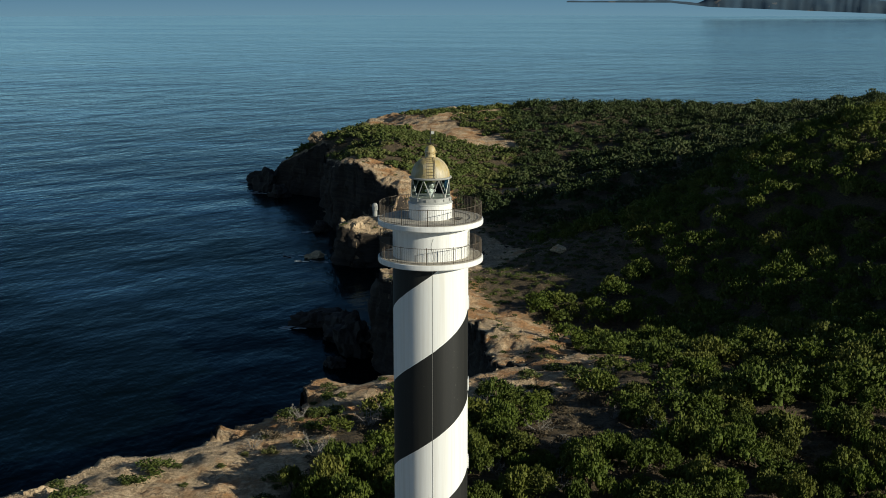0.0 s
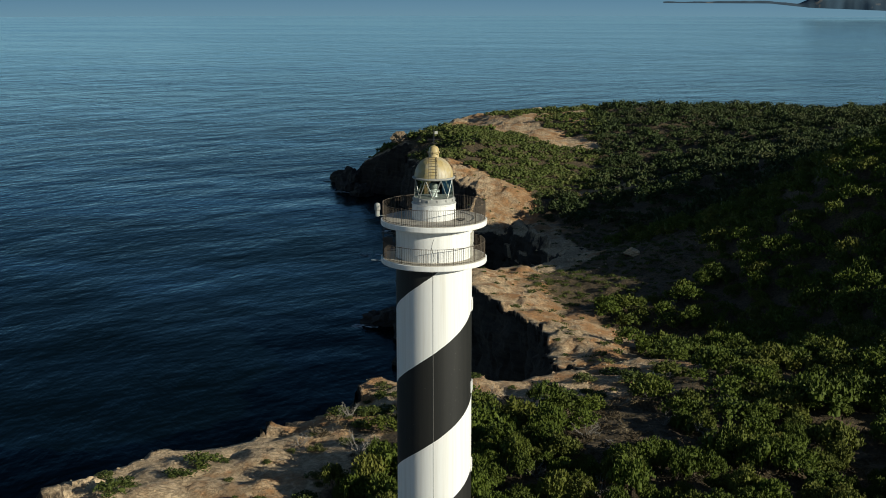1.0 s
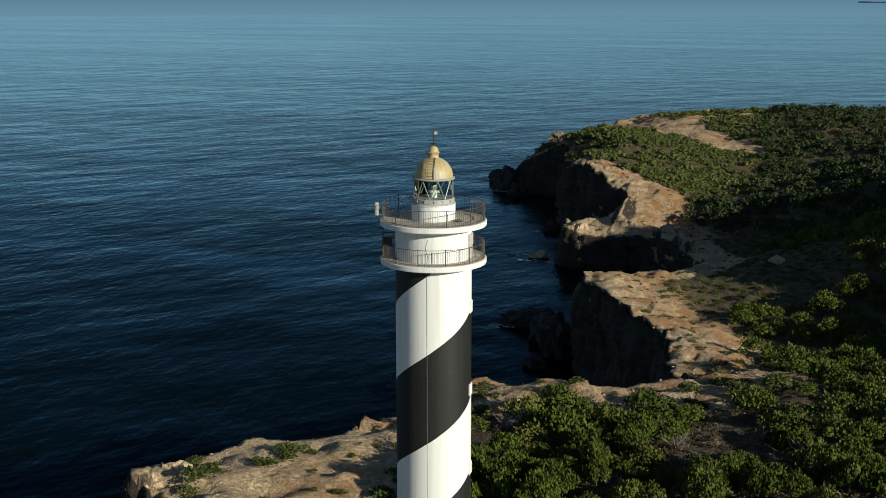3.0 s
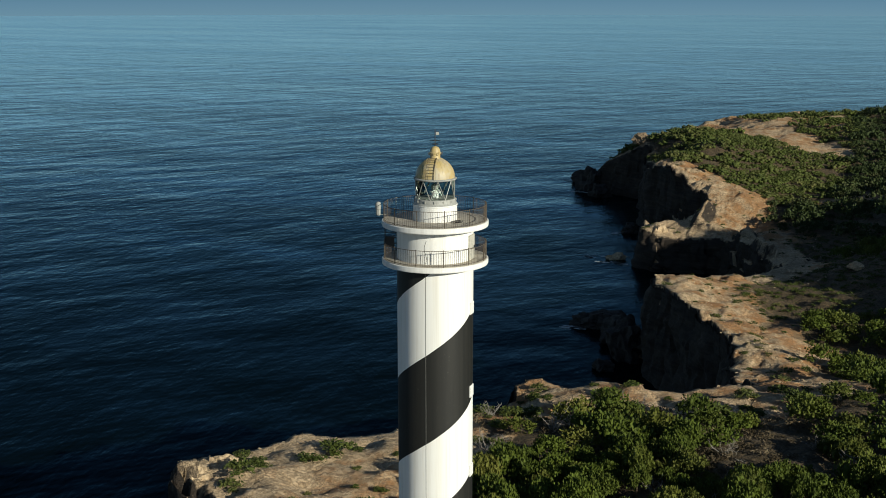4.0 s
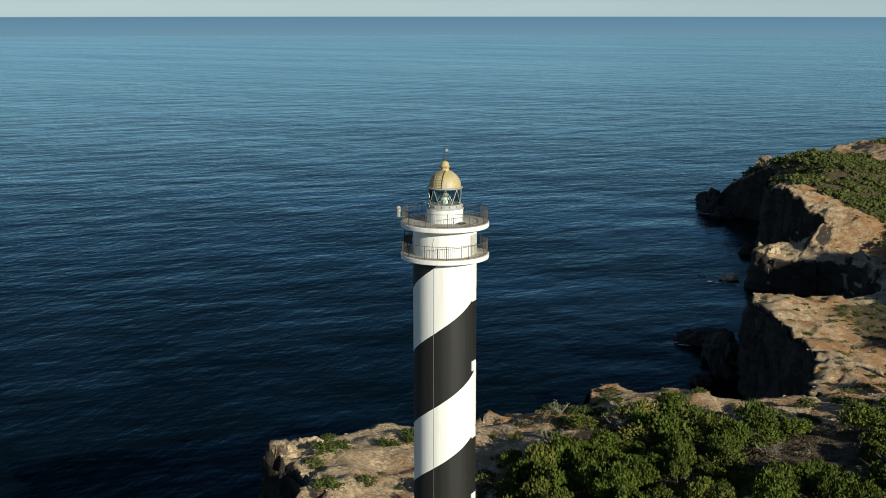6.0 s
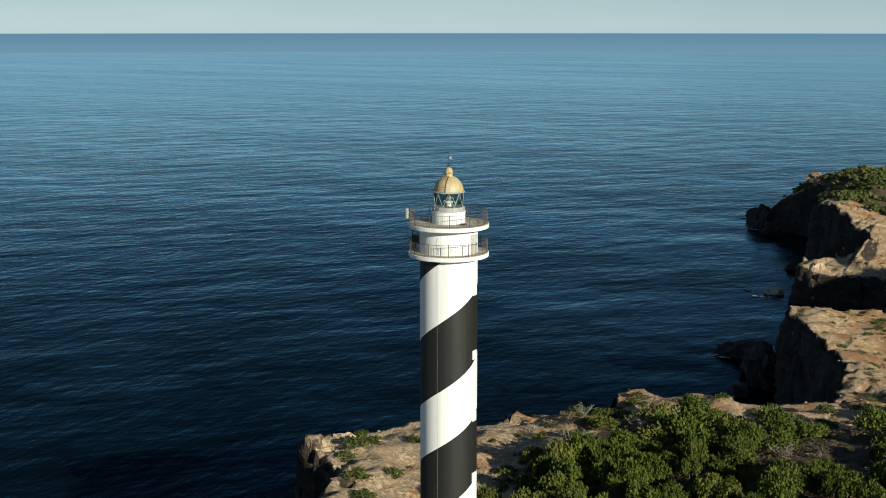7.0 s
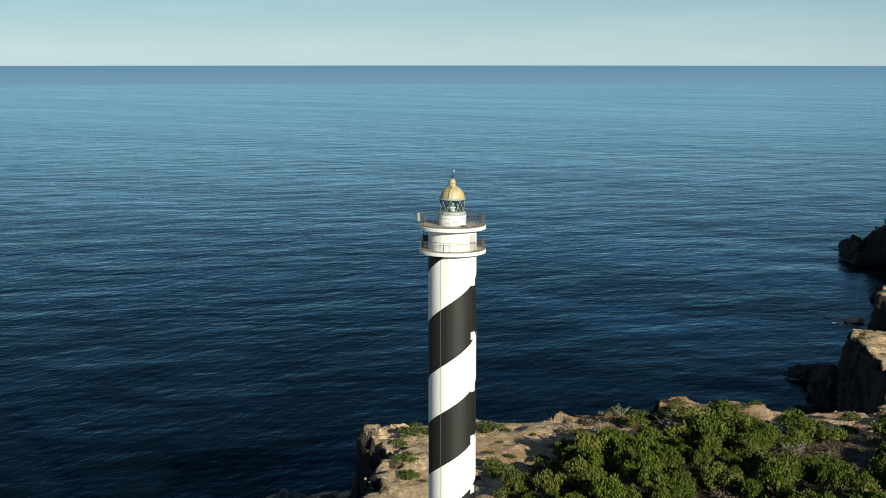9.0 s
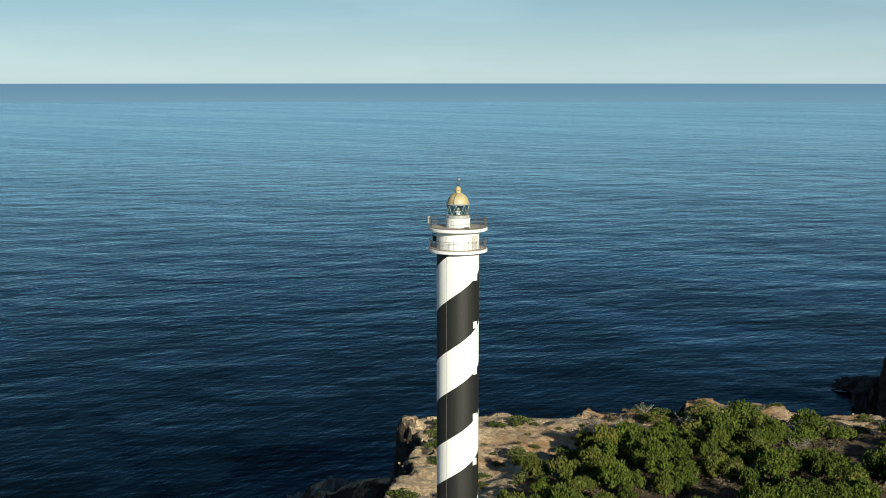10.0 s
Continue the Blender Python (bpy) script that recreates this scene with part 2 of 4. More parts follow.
def make_dome():
    """Ochre-gold dome paint, worn to grey in patches."""
    k = Mat("dome_paint", 0.5)
    n1, n2 = k.noise(1.1, 5, 0.6), k.noise(1.0, 4, 0.6, k.scaled(4, 4, 0.5))
    c = k.mix(k.steps(n1, 0.45, 0.65), (0.48, 0.37, 0.16), (0.50, 0.445, 0.32))
    k.color(k.mix(k.steps(n2, 0.55, 0.8), c, (0.34, 0.25, 0.14)))
    return k.bump(k.noise(8, 3), 0.01, 0.4).m


M_SHAFT, M_WHITE = make_shaft(), make_paint("white_masonry_paint", (0.85, 0.845, 0.81))
M_GROUND, M_SEA, M_DOME, M_GLASS = make_ground(), make_sea(), make_dome(), make_glass()
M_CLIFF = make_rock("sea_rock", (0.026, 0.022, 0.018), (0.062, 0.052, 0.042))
M_STONE = make_rock("pale_limestone", (0.44, 0.32, 0.19), (0.68, 0.53, 0.34))
M_CRAG = make_rock("grey_crag", (0.15, 0.135, 0.115), (0.32, 0.29, 0.25))
M_SLAB = make_plain("worn_concrete", (0.54, 0.49, 0.40), 0.85, var=0.35, scale=2.5)
M_RUST = make_plain("rusty_iron", (0.11, 0.085, 0.06), 0.75, 0.1, 0.5, 12)
M_STEEL = make_plain("grey_steel", (0.36, 0.36, 0.33), 0.5, 0.5)
M_GREYP = make_plain("grey_painted_metal", (0.40, 0.40, 0.37), 0.6)
M_GREYS = make_plain("dull_zinc", (0.20, 0.20, 0.185), 0.7)
M_DARK = make_plain("dark_metal", (0.03, 0.03, 0.03), 0.5)
M_PINE = make_leaf("pine_foliage", (0.036, 0.053, 0.008), (0.142, 0.184, 0.020), (0.185, 0.170, 0.038))
M_DRY = make_leaf("dry_brush", (0.05, 0.038, 0.022), (0.19, 0.145, 0.08), (0.24, 0.19, 0.12))
M_SCRUB = make_leaf("scrub_foliage", (0.04, 0.055, 0.012), (0.125, 0.152, 0.030), (0.15, 0.135, 0.05))
M_FAR = make_leaf("far_pine_foliage", (0.022, 0.034, 0.010), (0.066, 0.092, 0.025), (0.085, 0.085, 0.034))
M_BARK = make_plain("bark", (0.13, 0.095, 0.065), 0.9, var=0.5, scale=4)
M_DEAD = make_plain("dead_wood", (0.30, 0.27, 0.23), 0.9, var=0.4, scale=4)


# ---- building helpers ----
def mesh_of(name, bm, material, smooth=False):
    if smooth:
        for e in bm.edges:
            e.smooth = len(e.link_faces) == 2 and e.calc_face_angle() < 0.5
    me = bpy.data.meshes.new(name)
    bm.to_mesh(me)
    bm.free()
    me.materials.append(material)
    if smooth:
        me.shade_smooth()
    return me


def part(name, bm, material, parent, label="", smooth=False):
    """Links a bmesh as one mesh object under a thing."""
    ob = new(name, mesh_of(name, bm, material, smooth))
    ob.parent = parent
    return tagged(ob, label)


def thing(name, label, category, at=(0, 0, 0), group="", kind=""):
    ob = new(name)
    ob.empty_display_size = 0.5
    ob.location = at
    return tagged(ob, label, category, group, kind)


def lathe(profile, steps=96, caps=True):
    """A body turned round the z axis from (radius, height) pairs."""
    bm = bmesh.new()
    rings = []
    for r, z in profile:
        if r < 1e-4:
            rings.append([bm.verts.new((0, 0, z))])
        else:
            rings.append([bm.verts.new((r * math.cos(2 * math.pi * i / steps), r * math.sin(2 * math.pi * i / steps), z)) for i in range(steps)])
    for a, b in zip(rings, rings[1:]):
        for i in range(steps):
            j = (i + 1) % steps
            if len(a) == 1 and len(b) > 1:
                bm.faces.new((a[0], b[i], b[j]))
            elif len(b) == 1 and len(a) > 1:
                bm.faces.new((a[i], a[j], b[0]))
            elif len(a) > 1:
                bm.faces.new((a[i], a[j], b[j], b[i]))
    if caps:
        for ring in (rings[0], rings[-1]):
            if len(ring) > 1:
                bm.faces.new(ring)
    bmesh.ops.recalc_face_normals(bm, faces=bm.faces)
    return bm


def tube(bm, points, r, sides=6):
    """Adds a bent bar along points to bm."""
    rings = []
    for i, p in enumerate(points):
        p = Vector(p)
        a = Vector(points[max(i - 1, 0)])
        b = Vector(points[min(i + 1, len(points) - 1)])
        d = (b - a).normalized()
        side = d.cross(Vector((0, 0, 1)))
        side = side.normalized() if side.length > 1e-3 else Vector((1, 0, 0))
        up = side.cross(d)
        rr = r[i] if isinstance(r, (list, tuple)) else r
        rings.append([bm.verts.new(p + (side * math.cos(2 * math.pi * k / sides) + up * math.sin(2 * math.pi * k / sides)) * rr) for k in range(sides)])
    for u, v in zip(rings, rings[1:]):
        for k in range(sides):
            bm.faces.new((u[k], u[(k + 1) % sides], v[(k + 1) % sides], v[k]))
    bm.faces.new(rings[0][::-1])
    bm.faces.new(rings[-1])
    return bm


def box(bm, centre, size, rz=0.0, bevel=0.0):
    made = bmesh.ops.create_cube(bm, size=1.0, matrix=Matrix.Translation(centre) @ Matrix.Rotation(rz, 4, "Z") @ Matrix.Diagonal((*size, 1)))
    if bevel:
        edges = {e for v in made["verts"] for e in v.link_edges}
        bmesh.ops.bevel(bm, geom=list(edges), offset=bevel, segments=2, affect="EDGES")
    return bm


def from_arrays(name, verts, faces, material, smooth=False):
    me = bpy.data.meshes.new(name)
    verts = np.asarray(verts, dtype=np.float32)
    faces = np.asarray(faces, dtype=np.int32)
    n, k = faces.shape
    me.vertices.add(len(verts))
    me.vertices.foreach_set("co", verts.ravel())
    me.loops.add(n * k)
    me.loops.foreach_set("vertex_index", faces.ravel())
    me.polygons.add(n)
    me.polygons.foreach_set("loop_start", np.arange(0, n * k, k, dtype=np.int32))
    me.update(calc_edges=True)
    me.validate()
    me.materials.append(material)
    if smooth:
        me.shade_smooth()
    return me


# ---- the land ----
_table = np.random.RandomState(7).rand(256, 256)


def vnoise(x, y, s=0):
    xi, yi = np.floor(x).astype(int), np.floor(y).astype(int)
    fx, fy = x - xi, y - yi
    fx, fy = fx * fx * (3 - 2 * fx), fy * fy * (3 - 2 * fy)
    g = lambda i, j: _table[(i + 37 * s) % 256, (j + 91 * s) % 256]
    return (g(xi, yi) * (1 - fx) + g(xi + 1, yi) * fx) * (1 - fy) + (g(xi, yi + 1) * (1 - fx) + g(xi + 1, yi + 1) * fx) * fy - 0.5


def fbm(x, y, octaves=5, s=0, gain=0.5):
    out, a = 0.0, 1.0
    for o in range(octaves):
        out = out + a * vnoise(x, y, s + o)
        x, y, a = x * 2.03 + 17.3, y * 2.03 - 9.1, a * gain
    return out


# the brink of the cliffs, from the south round the coves to the far cape
BRINK = [(-55, -500), (-44, -150), (-34, -30), (-31, 5), (-33, 24), (-39, 37), (-46, 49), (-54, 53), (-59, 56), (-58, 62), (-55, 70), (-50, 76),
         (-43, 81), (-35, 92), (-32, 102), (-29, 112), (-28, 121), (-18, 119), (-6, 120), (3, 124), (8, 131), (10, 138), (7, 146), (3, 153), (1, 167), (-1, 183),
         (-4, 193), (-7, 206), (-11, 214), (-16, 222), (-22, 229), (-29, 238), (-33, 245), (-33, 252), (-27, 257), (-20, 271), (-17, 282), (-9, 294), (-3, 305), (-5, 318),
         (-13, 337), (-22, 355), (-31, 369), (-42, 371), (-54, 369), (-62, 373), (-61, 383), (-50, 391), (-47, 405), (-56, 423), (-66, 431), (-74, 439), (-79, 456), (-86, 490),
         (-94, 520), (-106, 534), (-118, 545), (-120, 560), (-114, 600), (-106, 640), (-99, 672), (-90, 690), (-70, 720), (-50, 760), (-10, 840), (130, 950), (400, 1060), (900, 1100), (900, -500)]
# heights of the tops above the sea
TOPS = [(0, 0, 40), (-28, 20, 39.5), (-42, 45, 39), (-57, 58, 39), (-54, 68, 38), (-42, 76, 37.5), (-33, 90, 38), (-27, 115, 36.5), (-8, 117, 37), (5, 127, 35.5), (10, 138, 34.5), (-30, 60, 38), (-15, 50, 40),
        (-7, 72, 38.5), (-15, 88, 38), (5, 69, 40.5), (15, 76, 40.5), (1, 113, 38), (16, 115, 36), (20, 131, 35.5), (33, 140, 33), (25, 74, 41), (40, 95, 38.5), (50, 102, 40.5), (65, 128, 38), (2, 152, 31), (0, 183, 27),
        (-6, 213, 25.5), (-20, 229, 24), (-30, 248, 25), (-23, 252, 26.5), (-16, 278, 20.5), (-8, 291, 20), (2, 256, 19.5), (30, 212, 18.5), (30, 220, 21.5), (27, 228, 21), (38, 184, 22.5), (58, 184, 28), (15, 259, 22), (23, 271, 25),
        (0, 322, 17), (-18, 355, 16), (-28, 392, 13.5), (29, 347, 20.5), (25, 364, 24), (45, 400, 31), (54, 398, 31), (66, 409, 35), (-46, 380, 16.5), (-54, 375, 13), (-42, 410, 25), (-57, 431, 28), (-69, 439, 32), (-21, 431, 19.5),
        (-32, 466, 24), (-13, 492, 17.5), (-58, 494, 33), (-84, 524, 30), (-97, 536, 27), (-79, 458, 24), (-86, 490, 21), (-96, 516, 20), (-110, 538, 19), (-118, 548, 15), (-112, 600, 11), (-100, 668, 18), (-60, 462, 31), (-92, 676, 22), (-43, 628, 26.5), (-23, 575, 23.5), (-75, 600, 24), (88, 518, 33), (37, 612, 31), (104, 606, 32), (190, 620, 38),
        # includes eastern hills out of view, added to shade the valley and slopes
        (85, 300, 54), (66, 205, 33), (120, 300, 64), (92, 266, 54), (95, 222, 42), (80, 165, 37), (138, 395, 50), (177, 540, 46), (175, 200, 80), (200, 250, 84), (165, 148, 62), (160, 122, 64), (205, 138, 66), (175, 292, 76), (250, 260, 76), (270, 380, 66), (170, 400, 48), (320, 560, 60), (130, 60, 38),
        (240, 80, 46), (120, -100, 40), (0, -150, 41), (0, -400, 42), (300, -400, 50), (500, 200, 80), (500, 700, 60), (0, 850, 10), (300, 900, 18), (700, 1000, 20), (850, -300, 60)]


def thin_plate(points):
    p = np.array(points, dtype=float)
    xy, z = p[:, :2] / 100, p[:, 2]
    n = len(p)

    def kern(d2):
        return 0.5 * d2 * np.log(np.maximum(d2, 1e-9))

    k = kern(((xy[:, None] - xy[None]) ** 2).sum(-1)) + np.eye(n) * 0.02
    q = np.hstack([np.ones((n, 1)), xy])
    w = np.linalg.solve(np.block([[k, q], [q.T, np.zeros((3, 3))]]), np.concatenate([z, np.zeros(3)]))

    def at(x, y):
        u = np.stack([np.ravel(x), np.ravel(y)], -1) / 100
        out = np.empty(len(u))
        for i in range(0, len(u), 20000):
            c = u[i:i + 20000]
            out[i:i + 20000] = kern(((c[:, None] - xy[None]) ** 2).sum(-1)) @ w[:n] + w[n] + c @ w[n + 1:]
        return out.reshape(np.shape(x))
    return at


top_height = thin_plate(TOPS)


def inland(x, y):
    """Metres inside the brink; negative out over the sea."""
    b = np.array(BRINK, dtype=float)
    px, py = np.ravel(x), np.ravel(y)
    best, inside = np.full(px.shape, 1e9), np.zeros(px.shape, dtype=bool)
    for (x0, y0), (x1, y1) in zip(b, np.roll(b, -1, 0)):
        dx, dy = x1 - x0, y1 - y0
        s = np.clip(((px - x0) * dx + (py - y0) * dy) / (dx * dx + dy * dy), 0, 1)
        best = np.minimum(best, np.hypot(px - x0 - s * dx, py - y0 - s * dy))
        cross = (y0 > py) != (y1 > py)
        if dy:
            inside ^= cross & (px < x0 + (py - y0) * dx / dy)
    return np.where(inside, best, -best).reshape(np.shape(x))


ARETE = [(1, 322, 17), (-9, 338, 18), (-18, 355, 18), (-29, 377, 16.5), (-44, 381, 18.5), (-42, 405, 24)]
SPUR = [(-56, 60, 30), (-65, 55, 24.5), (-77, 55, 22.5), (-85, 60, 21.5), (-91, 58, 16), (-93, 47, 12), (-95, 34, 6), (-100, 22, -3)]


def ridge(x, y, line, fall, lumps):
    """Height of a sharp broken ridge along a line of (x, y, z)."""
    best = np.full(np.shape(x), -99.0)
    for (x0, y0, z0), (x1, y1, z1) in zip(line, line[1:]):
        dx, dy = x1 - x0, y1 - y0
        s = np.clip(((x - x0) * dx + (y - y0) * dy) / (dx * dx + dy * dy), 0, 1)
        best = np.maximum(best, z0 + (z1 - z0) * s - fall * np.hypot(x - x0 - s * dx, y - y0 - s * dy))
    return best + lumps * fbm(x / 9, y / 9, 4, 101) - 0.4 * lumps * np.abs(fbm(x / 4, y / 4, 2, 105))


def land(x, y):
    """Height of the land and metres inland, at arrays x, y."""
    x, y = np.asarray(x, float), np.asarray(y, float)
    sd = inland(x, y)
    far = np.clip((y - 180) / 200, 0, 1)
    sd = sd + 2.2 + far + (2.0 + 4.2 * far) * fbm(x / (14 + 10 * far), y / (14 + 10 * far), 4, 3) + 1.7 * fbm(x / 3.7, y / 3.7, 3, 11) - 3.0 * np.abs(fbm(x / 8, y / 8, 3, 15)) - 9.0 * far * np.maximum(0, np.abs(fbm(x / 34, y / 34, 3, 17)) - 0.08)
    top = np.maximum(np.maximum(top_height(x, y), 6.0), ridge(x, y, ARETE, 0.8, 4.0))
    rough = 3.4 * fbm(x / 26, y / 26, 4, 21) + 0.9 * fbm(x / 5, y / 5, 3, 31)
    rough = rough * np.clip((y + 10) / 40, 0.15, 1)
    edge = 1.0 / (1.0 + np.maximum(sd, 0) / 9.0)
    ledge = np.round((1.1 * fbm(x / 6, y / 6, 3, 41)) * 2.5) / 2.5 * np.sqrt(edge)
    # bare limestone: low ribs and hollows, stronger on the far shelves
    bare = np.clip(1.2 - np.maximum(sd, 0) / 26, 0, 1)
    rough = rough + bare * ((0.7 + 1.6 * far) * (0.25 - np.abs(fbm(x / 3.1, y / 3.1, 3, 111))) + 3.0 * far * (0.2 - np.abs(fbm(x / 13, y / 13, 3, 115))))
    # the brink dips a little, then breaks off in two or three shelves
    width = 8.0 + 4.0 * far + (5.0 + 6.0 * far) * vnoise(x / 20, y / 20, 51)
    f = np.clip(-sd / width, 0, 1.6)
    drop = np.clip(f, 0, 1) ** 0.75
    shelf = 0.06 * np.sin(drop * 17 + 6 * vnoise(x / 9, y / 9, 61)) * (drop > 0.02) * (drop < 0.98)
    z = (top + rough + ledge - 0.7 * np.exp(-np.maximum(sd, 0) / 3.0)) * (1 - np.clip(drop + shelf, 0, 1)) - 3.0 * np.clip(f, 0, 1.6)
    # beds of rock: the broken faces step down in ledges
    bed = 2.3 + 0.8 * vnoise(x / 40, y / 40, 121)
    stepped = (np.floor(z / bed + 0.5 * fbm(x / 16, y / 16, 3, 125)) + 0.5) * bed
    hold = 0.75 * np.clip((6 - sd) / 5, 0, 1) * np.clip((z - 2) / 4, 0, 1)
    z = z + hold * (np.minimum(stepped, z + 0.6) - z)
    # the low crag that runs out to the west, in the headland's shade
    return np.maximum(z, ridge(x, y, SPUR, 1.1, 4.5)), sd


def spaced(*stretches):
    out = [np.arange(a, b, s) for a, b, s in stretches]
    return np.concatenate(out)


def wooded(x, y, sd):
    """How much of the ground the woods cover, 0 to 1."""
    n = fbm(x / 22, y / 22, 3, 71) + 0.5 * fbm(x / 7, y / 7, 2, 75)
    reach = np.where(y < 150, np.where(x < -20, np.where(y < 84, 25.0, 18.0), 18.0), np.where((y > 442) & (x < 0), 7.0, 20.0))
    bare = np.clip(1 - np.hypot((x - 12) / 34, (y - 201 - 0.1 * x) / 17), 0, 1) * 4.0 + np.clip(1 - np.hypot((x + 14) / 24, (y - 232) / 40), 0, 1) * 1.3 \
        + np.clip(1 - np.hypot((x - 24) / 34, (y - 345) / 50), 0, 1) * 0.6 + np.clip(1 - np.hypot((x + 35) / 24, (y - 393) / 34), 0, 1) * 1.4 \
        + np.clip(1 - np.hypot((x - 18) / 44, (y - 280) / 30), 0, 1) * 0.4 + np.clip(1 - np.hypot((x - 10) / 30, (y - 440) / 50), 0, 1) * 1.2 + np.clip(1.3 - np.abs((x + 93) * 0.82 + (y - 676) * 0.57 + 8 * vnoise(x / 14, y / 14, 141)) / 13, 0, 1) * np.clip((210 - np.hypot(x + 93, y - 676)) / 60, 0, 1) * (y > 545) * 1.8
    crest = (x + 93) * 0.82 + (y - 676) * 0.57
    bare = bare + np.clip((crest + 16) / 8, 0, 1) * np.clip((8 - x) / 20, 0, 1) * (y > 545) * 0.9
    return np.clip(np.minimum((sd - reach) / 12, 1.2) + 0.5 + 1.1 * n - 1.4 * bare, 0, 1)


def hollow(x, y):
    """The brush-grown valley behind the shelves, 0 to 1."""
    return np.clip(2.1 - 1.4 * np.hypot((x - 23) / 37, (y - 302) / 76), 0, 1) * np.clip((inland(x, y) - 8) / 6, 0, 1)


def build_ground():
    xs = spaced((-170, -140, 2.6), (-140, -96, 1.8), (-96, -70, 1.4), (-70, 46, 0.75), (46, 130, 2.4), (130, 260, 8), (260, 901, 40))
    ys = spaced((-500, -10, 15), (-10, 30, 1.5), (30, 140, 0.75), (140, 330, 1.3), (330, 560, 1.8), (560, 760, 2.8), (760, 1120, 12))
    x, y = np.meshgrid(xs, ys)
    r = np.random.RandomState(4)
    x = x + (r.rand(*x.shape) - 0.5) * 0.5 * np.gradient(xs)[None]
    y = y + (r.rand(*y.shape) - 0.5) * 0.5 * np.gradient(ys)[:, None]
    z, sd = land(x, y)
    steep = np.clip(-sd / 3, 0, 1) * (z > -2)
    # the faces stand upright or hang over: their feet lie back under the brink
    gy, gx = np.gradient(inland(x, y), ys, xs)
    back = 9.0 * np.clip(-sd / 10, 0, 1.25) * np.clip((z - ridge(x, y, SPUR, 1.1, 4.5)) / 3, 0, 1)
    x, y = x + gx * back, y + gy * back
    far = np.clip((y - 180) / 150, 0, 1)
    x = x + steep * (3.2 - 1.2 * far) * fbm(y / 7, z / 5, 4, 81, 0.6)
    y = y + steep * (3.2 - 1.2 * far) * fbm(x / 7, z / 5, 4, 91, 0.6)
    z = z + steep * 2.2 * fbm(x / 4, y / 4, 3, 95)
    v = np.stack([x, y, z], -1).reshape(-1, 3)
    c = len(xs)
    i = (np.arange(len(ys) - 1)[:, None] * c + np.arange(c - 1)[None]).ravel()
    faces = np.stack([i, i + 1, i + c + 1, i + c], -1)
    keep = v[faces, 2].max(1) > -3.4
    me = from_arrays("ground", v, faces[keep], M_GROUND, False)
    a = me.attributes.new("litter", "FLOAT", "POINT")
    a.data.foreach_set("value", np.maximum(wooded(x, y, sd), hollow(x, y)).ravel().astype(np.float32))
    b = me.attributes.new("brink", "FLOAT", "POINT")
    b.data.foreach_set("value", (np.clip(1.1 - sd / np.where((x < -18) & (y < 92), 30, 13), 0, 1) * np.where(y < 88, 1.0, np.where(y < 142, 0.0, 0.4))).ravel().astype(np.float32))
    return tagged(new("ground", me), "rocky ochre headland with broken limestone cliffs above the sea", "ground", kind="structure")


ground = build_ground()


def build_cliffs():
    """Broken rock faces that hang from the brink: beds, ledges and upright cracks."""
    b = np.array([p for p in BRINK if -40 < p[1] < 700 and p[0] < 60], float)
    step = np.hypot(*np.diff(b, axis=0).T)
    run = np.concatenate([[0], np.cumsum(step)])
    s = np.arange(0, run[-1], 0.75)
    px, py = np.interp(s, run, b[:, 0]), np.interp(s, run, b[:, 1])
    k = np.hanning(13) / np.hanning(13).sum()
    smooth = lambda a: np.convolve(np.pad(a, 6, mode="edge"), k, "valid")
    px, py = smooth(px), smooth(py)
    tx, ty = np.gradient(px), np.gradient(py)
    ln = np.maximum(np.hypot(tx, ty), 1e-6)
    nx, ny = smooth(-ty / ln), smooth(tx / ln)
    ln = np.maximum(np.hypot(nx, ny), 1e-6)
    nx, ny = nx / ln, ny / ln
    reach = np.arange(-9, 7.1, 0.4)
    z, sd = land(px[:, None] + nx[:, None] * reach, py[:, None] + ny[:, None] * reach)
    last = np.array([np.nonzero(r > 0)[0].max() if (r > 0).any() else 0 for r in sd])
    out = smooth(reach[last])
    top = smooth(z[np.arange(len(s)), np.maximum(last - 2, 0)]) - 0.25
    rows = 30
    q = np.linspace(0, 1, rows)[None]
    zz = top[:, None] - 0.5 + (-1.0 - top[:, None]) * q
    ss = s[:, None] + 0 * q
    bed = zz / 1.9 + 0.7 * fbm(ss / 22, zz / 30, 2, 201)
    ledge = 0.9 * vnoise(np.floor(bed) * 7.3, ss / 9, 205) + 0.35 * (np.abs(bed - np.floor(bed) - 0.5) - 0.25)
    crack = -1.1 * np.maximum(0, 0.12 - np.abs(fbm(ss / 5, zz / 26, 3, 211))) / 0.12
    d = 0.5 + 2.0 * q + ledge + crack + 2.6 * fbm(ss / 11, zz / 8, 4, 215) * np.minimum(1, q * 5 + 0.2) + 0.5 * fbm(ss / 2.2, zz / 1.6, 3, 221)
    d = d + out[:, None]
    v = np.stack([px[:, None] + nx[:, None] * d, py[:, None] + ny[:, None] * d, zz + 0.25 * fbm(ss / 2, zz / 2, 2, 225)], -1).reshape(-1, 3)
    i = (np.arange(len(s) - 1)[:, None] * rows + np.arange(rows - 1)[None]).ravel()
    faces = np.stack([i, i + 1, i + rows + 1, i + rows], -1)
    keep = np.repeat((top[:-1] > 5) & (top[1:] > 5), rows - 1)
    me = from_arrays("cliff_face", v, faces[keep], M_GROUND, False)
    return tagged(new("cliff_face", me), "broken limestone cliff face with ledges and cracks, shade in its colour", "cliff", kind="structure")


build_cliffs()


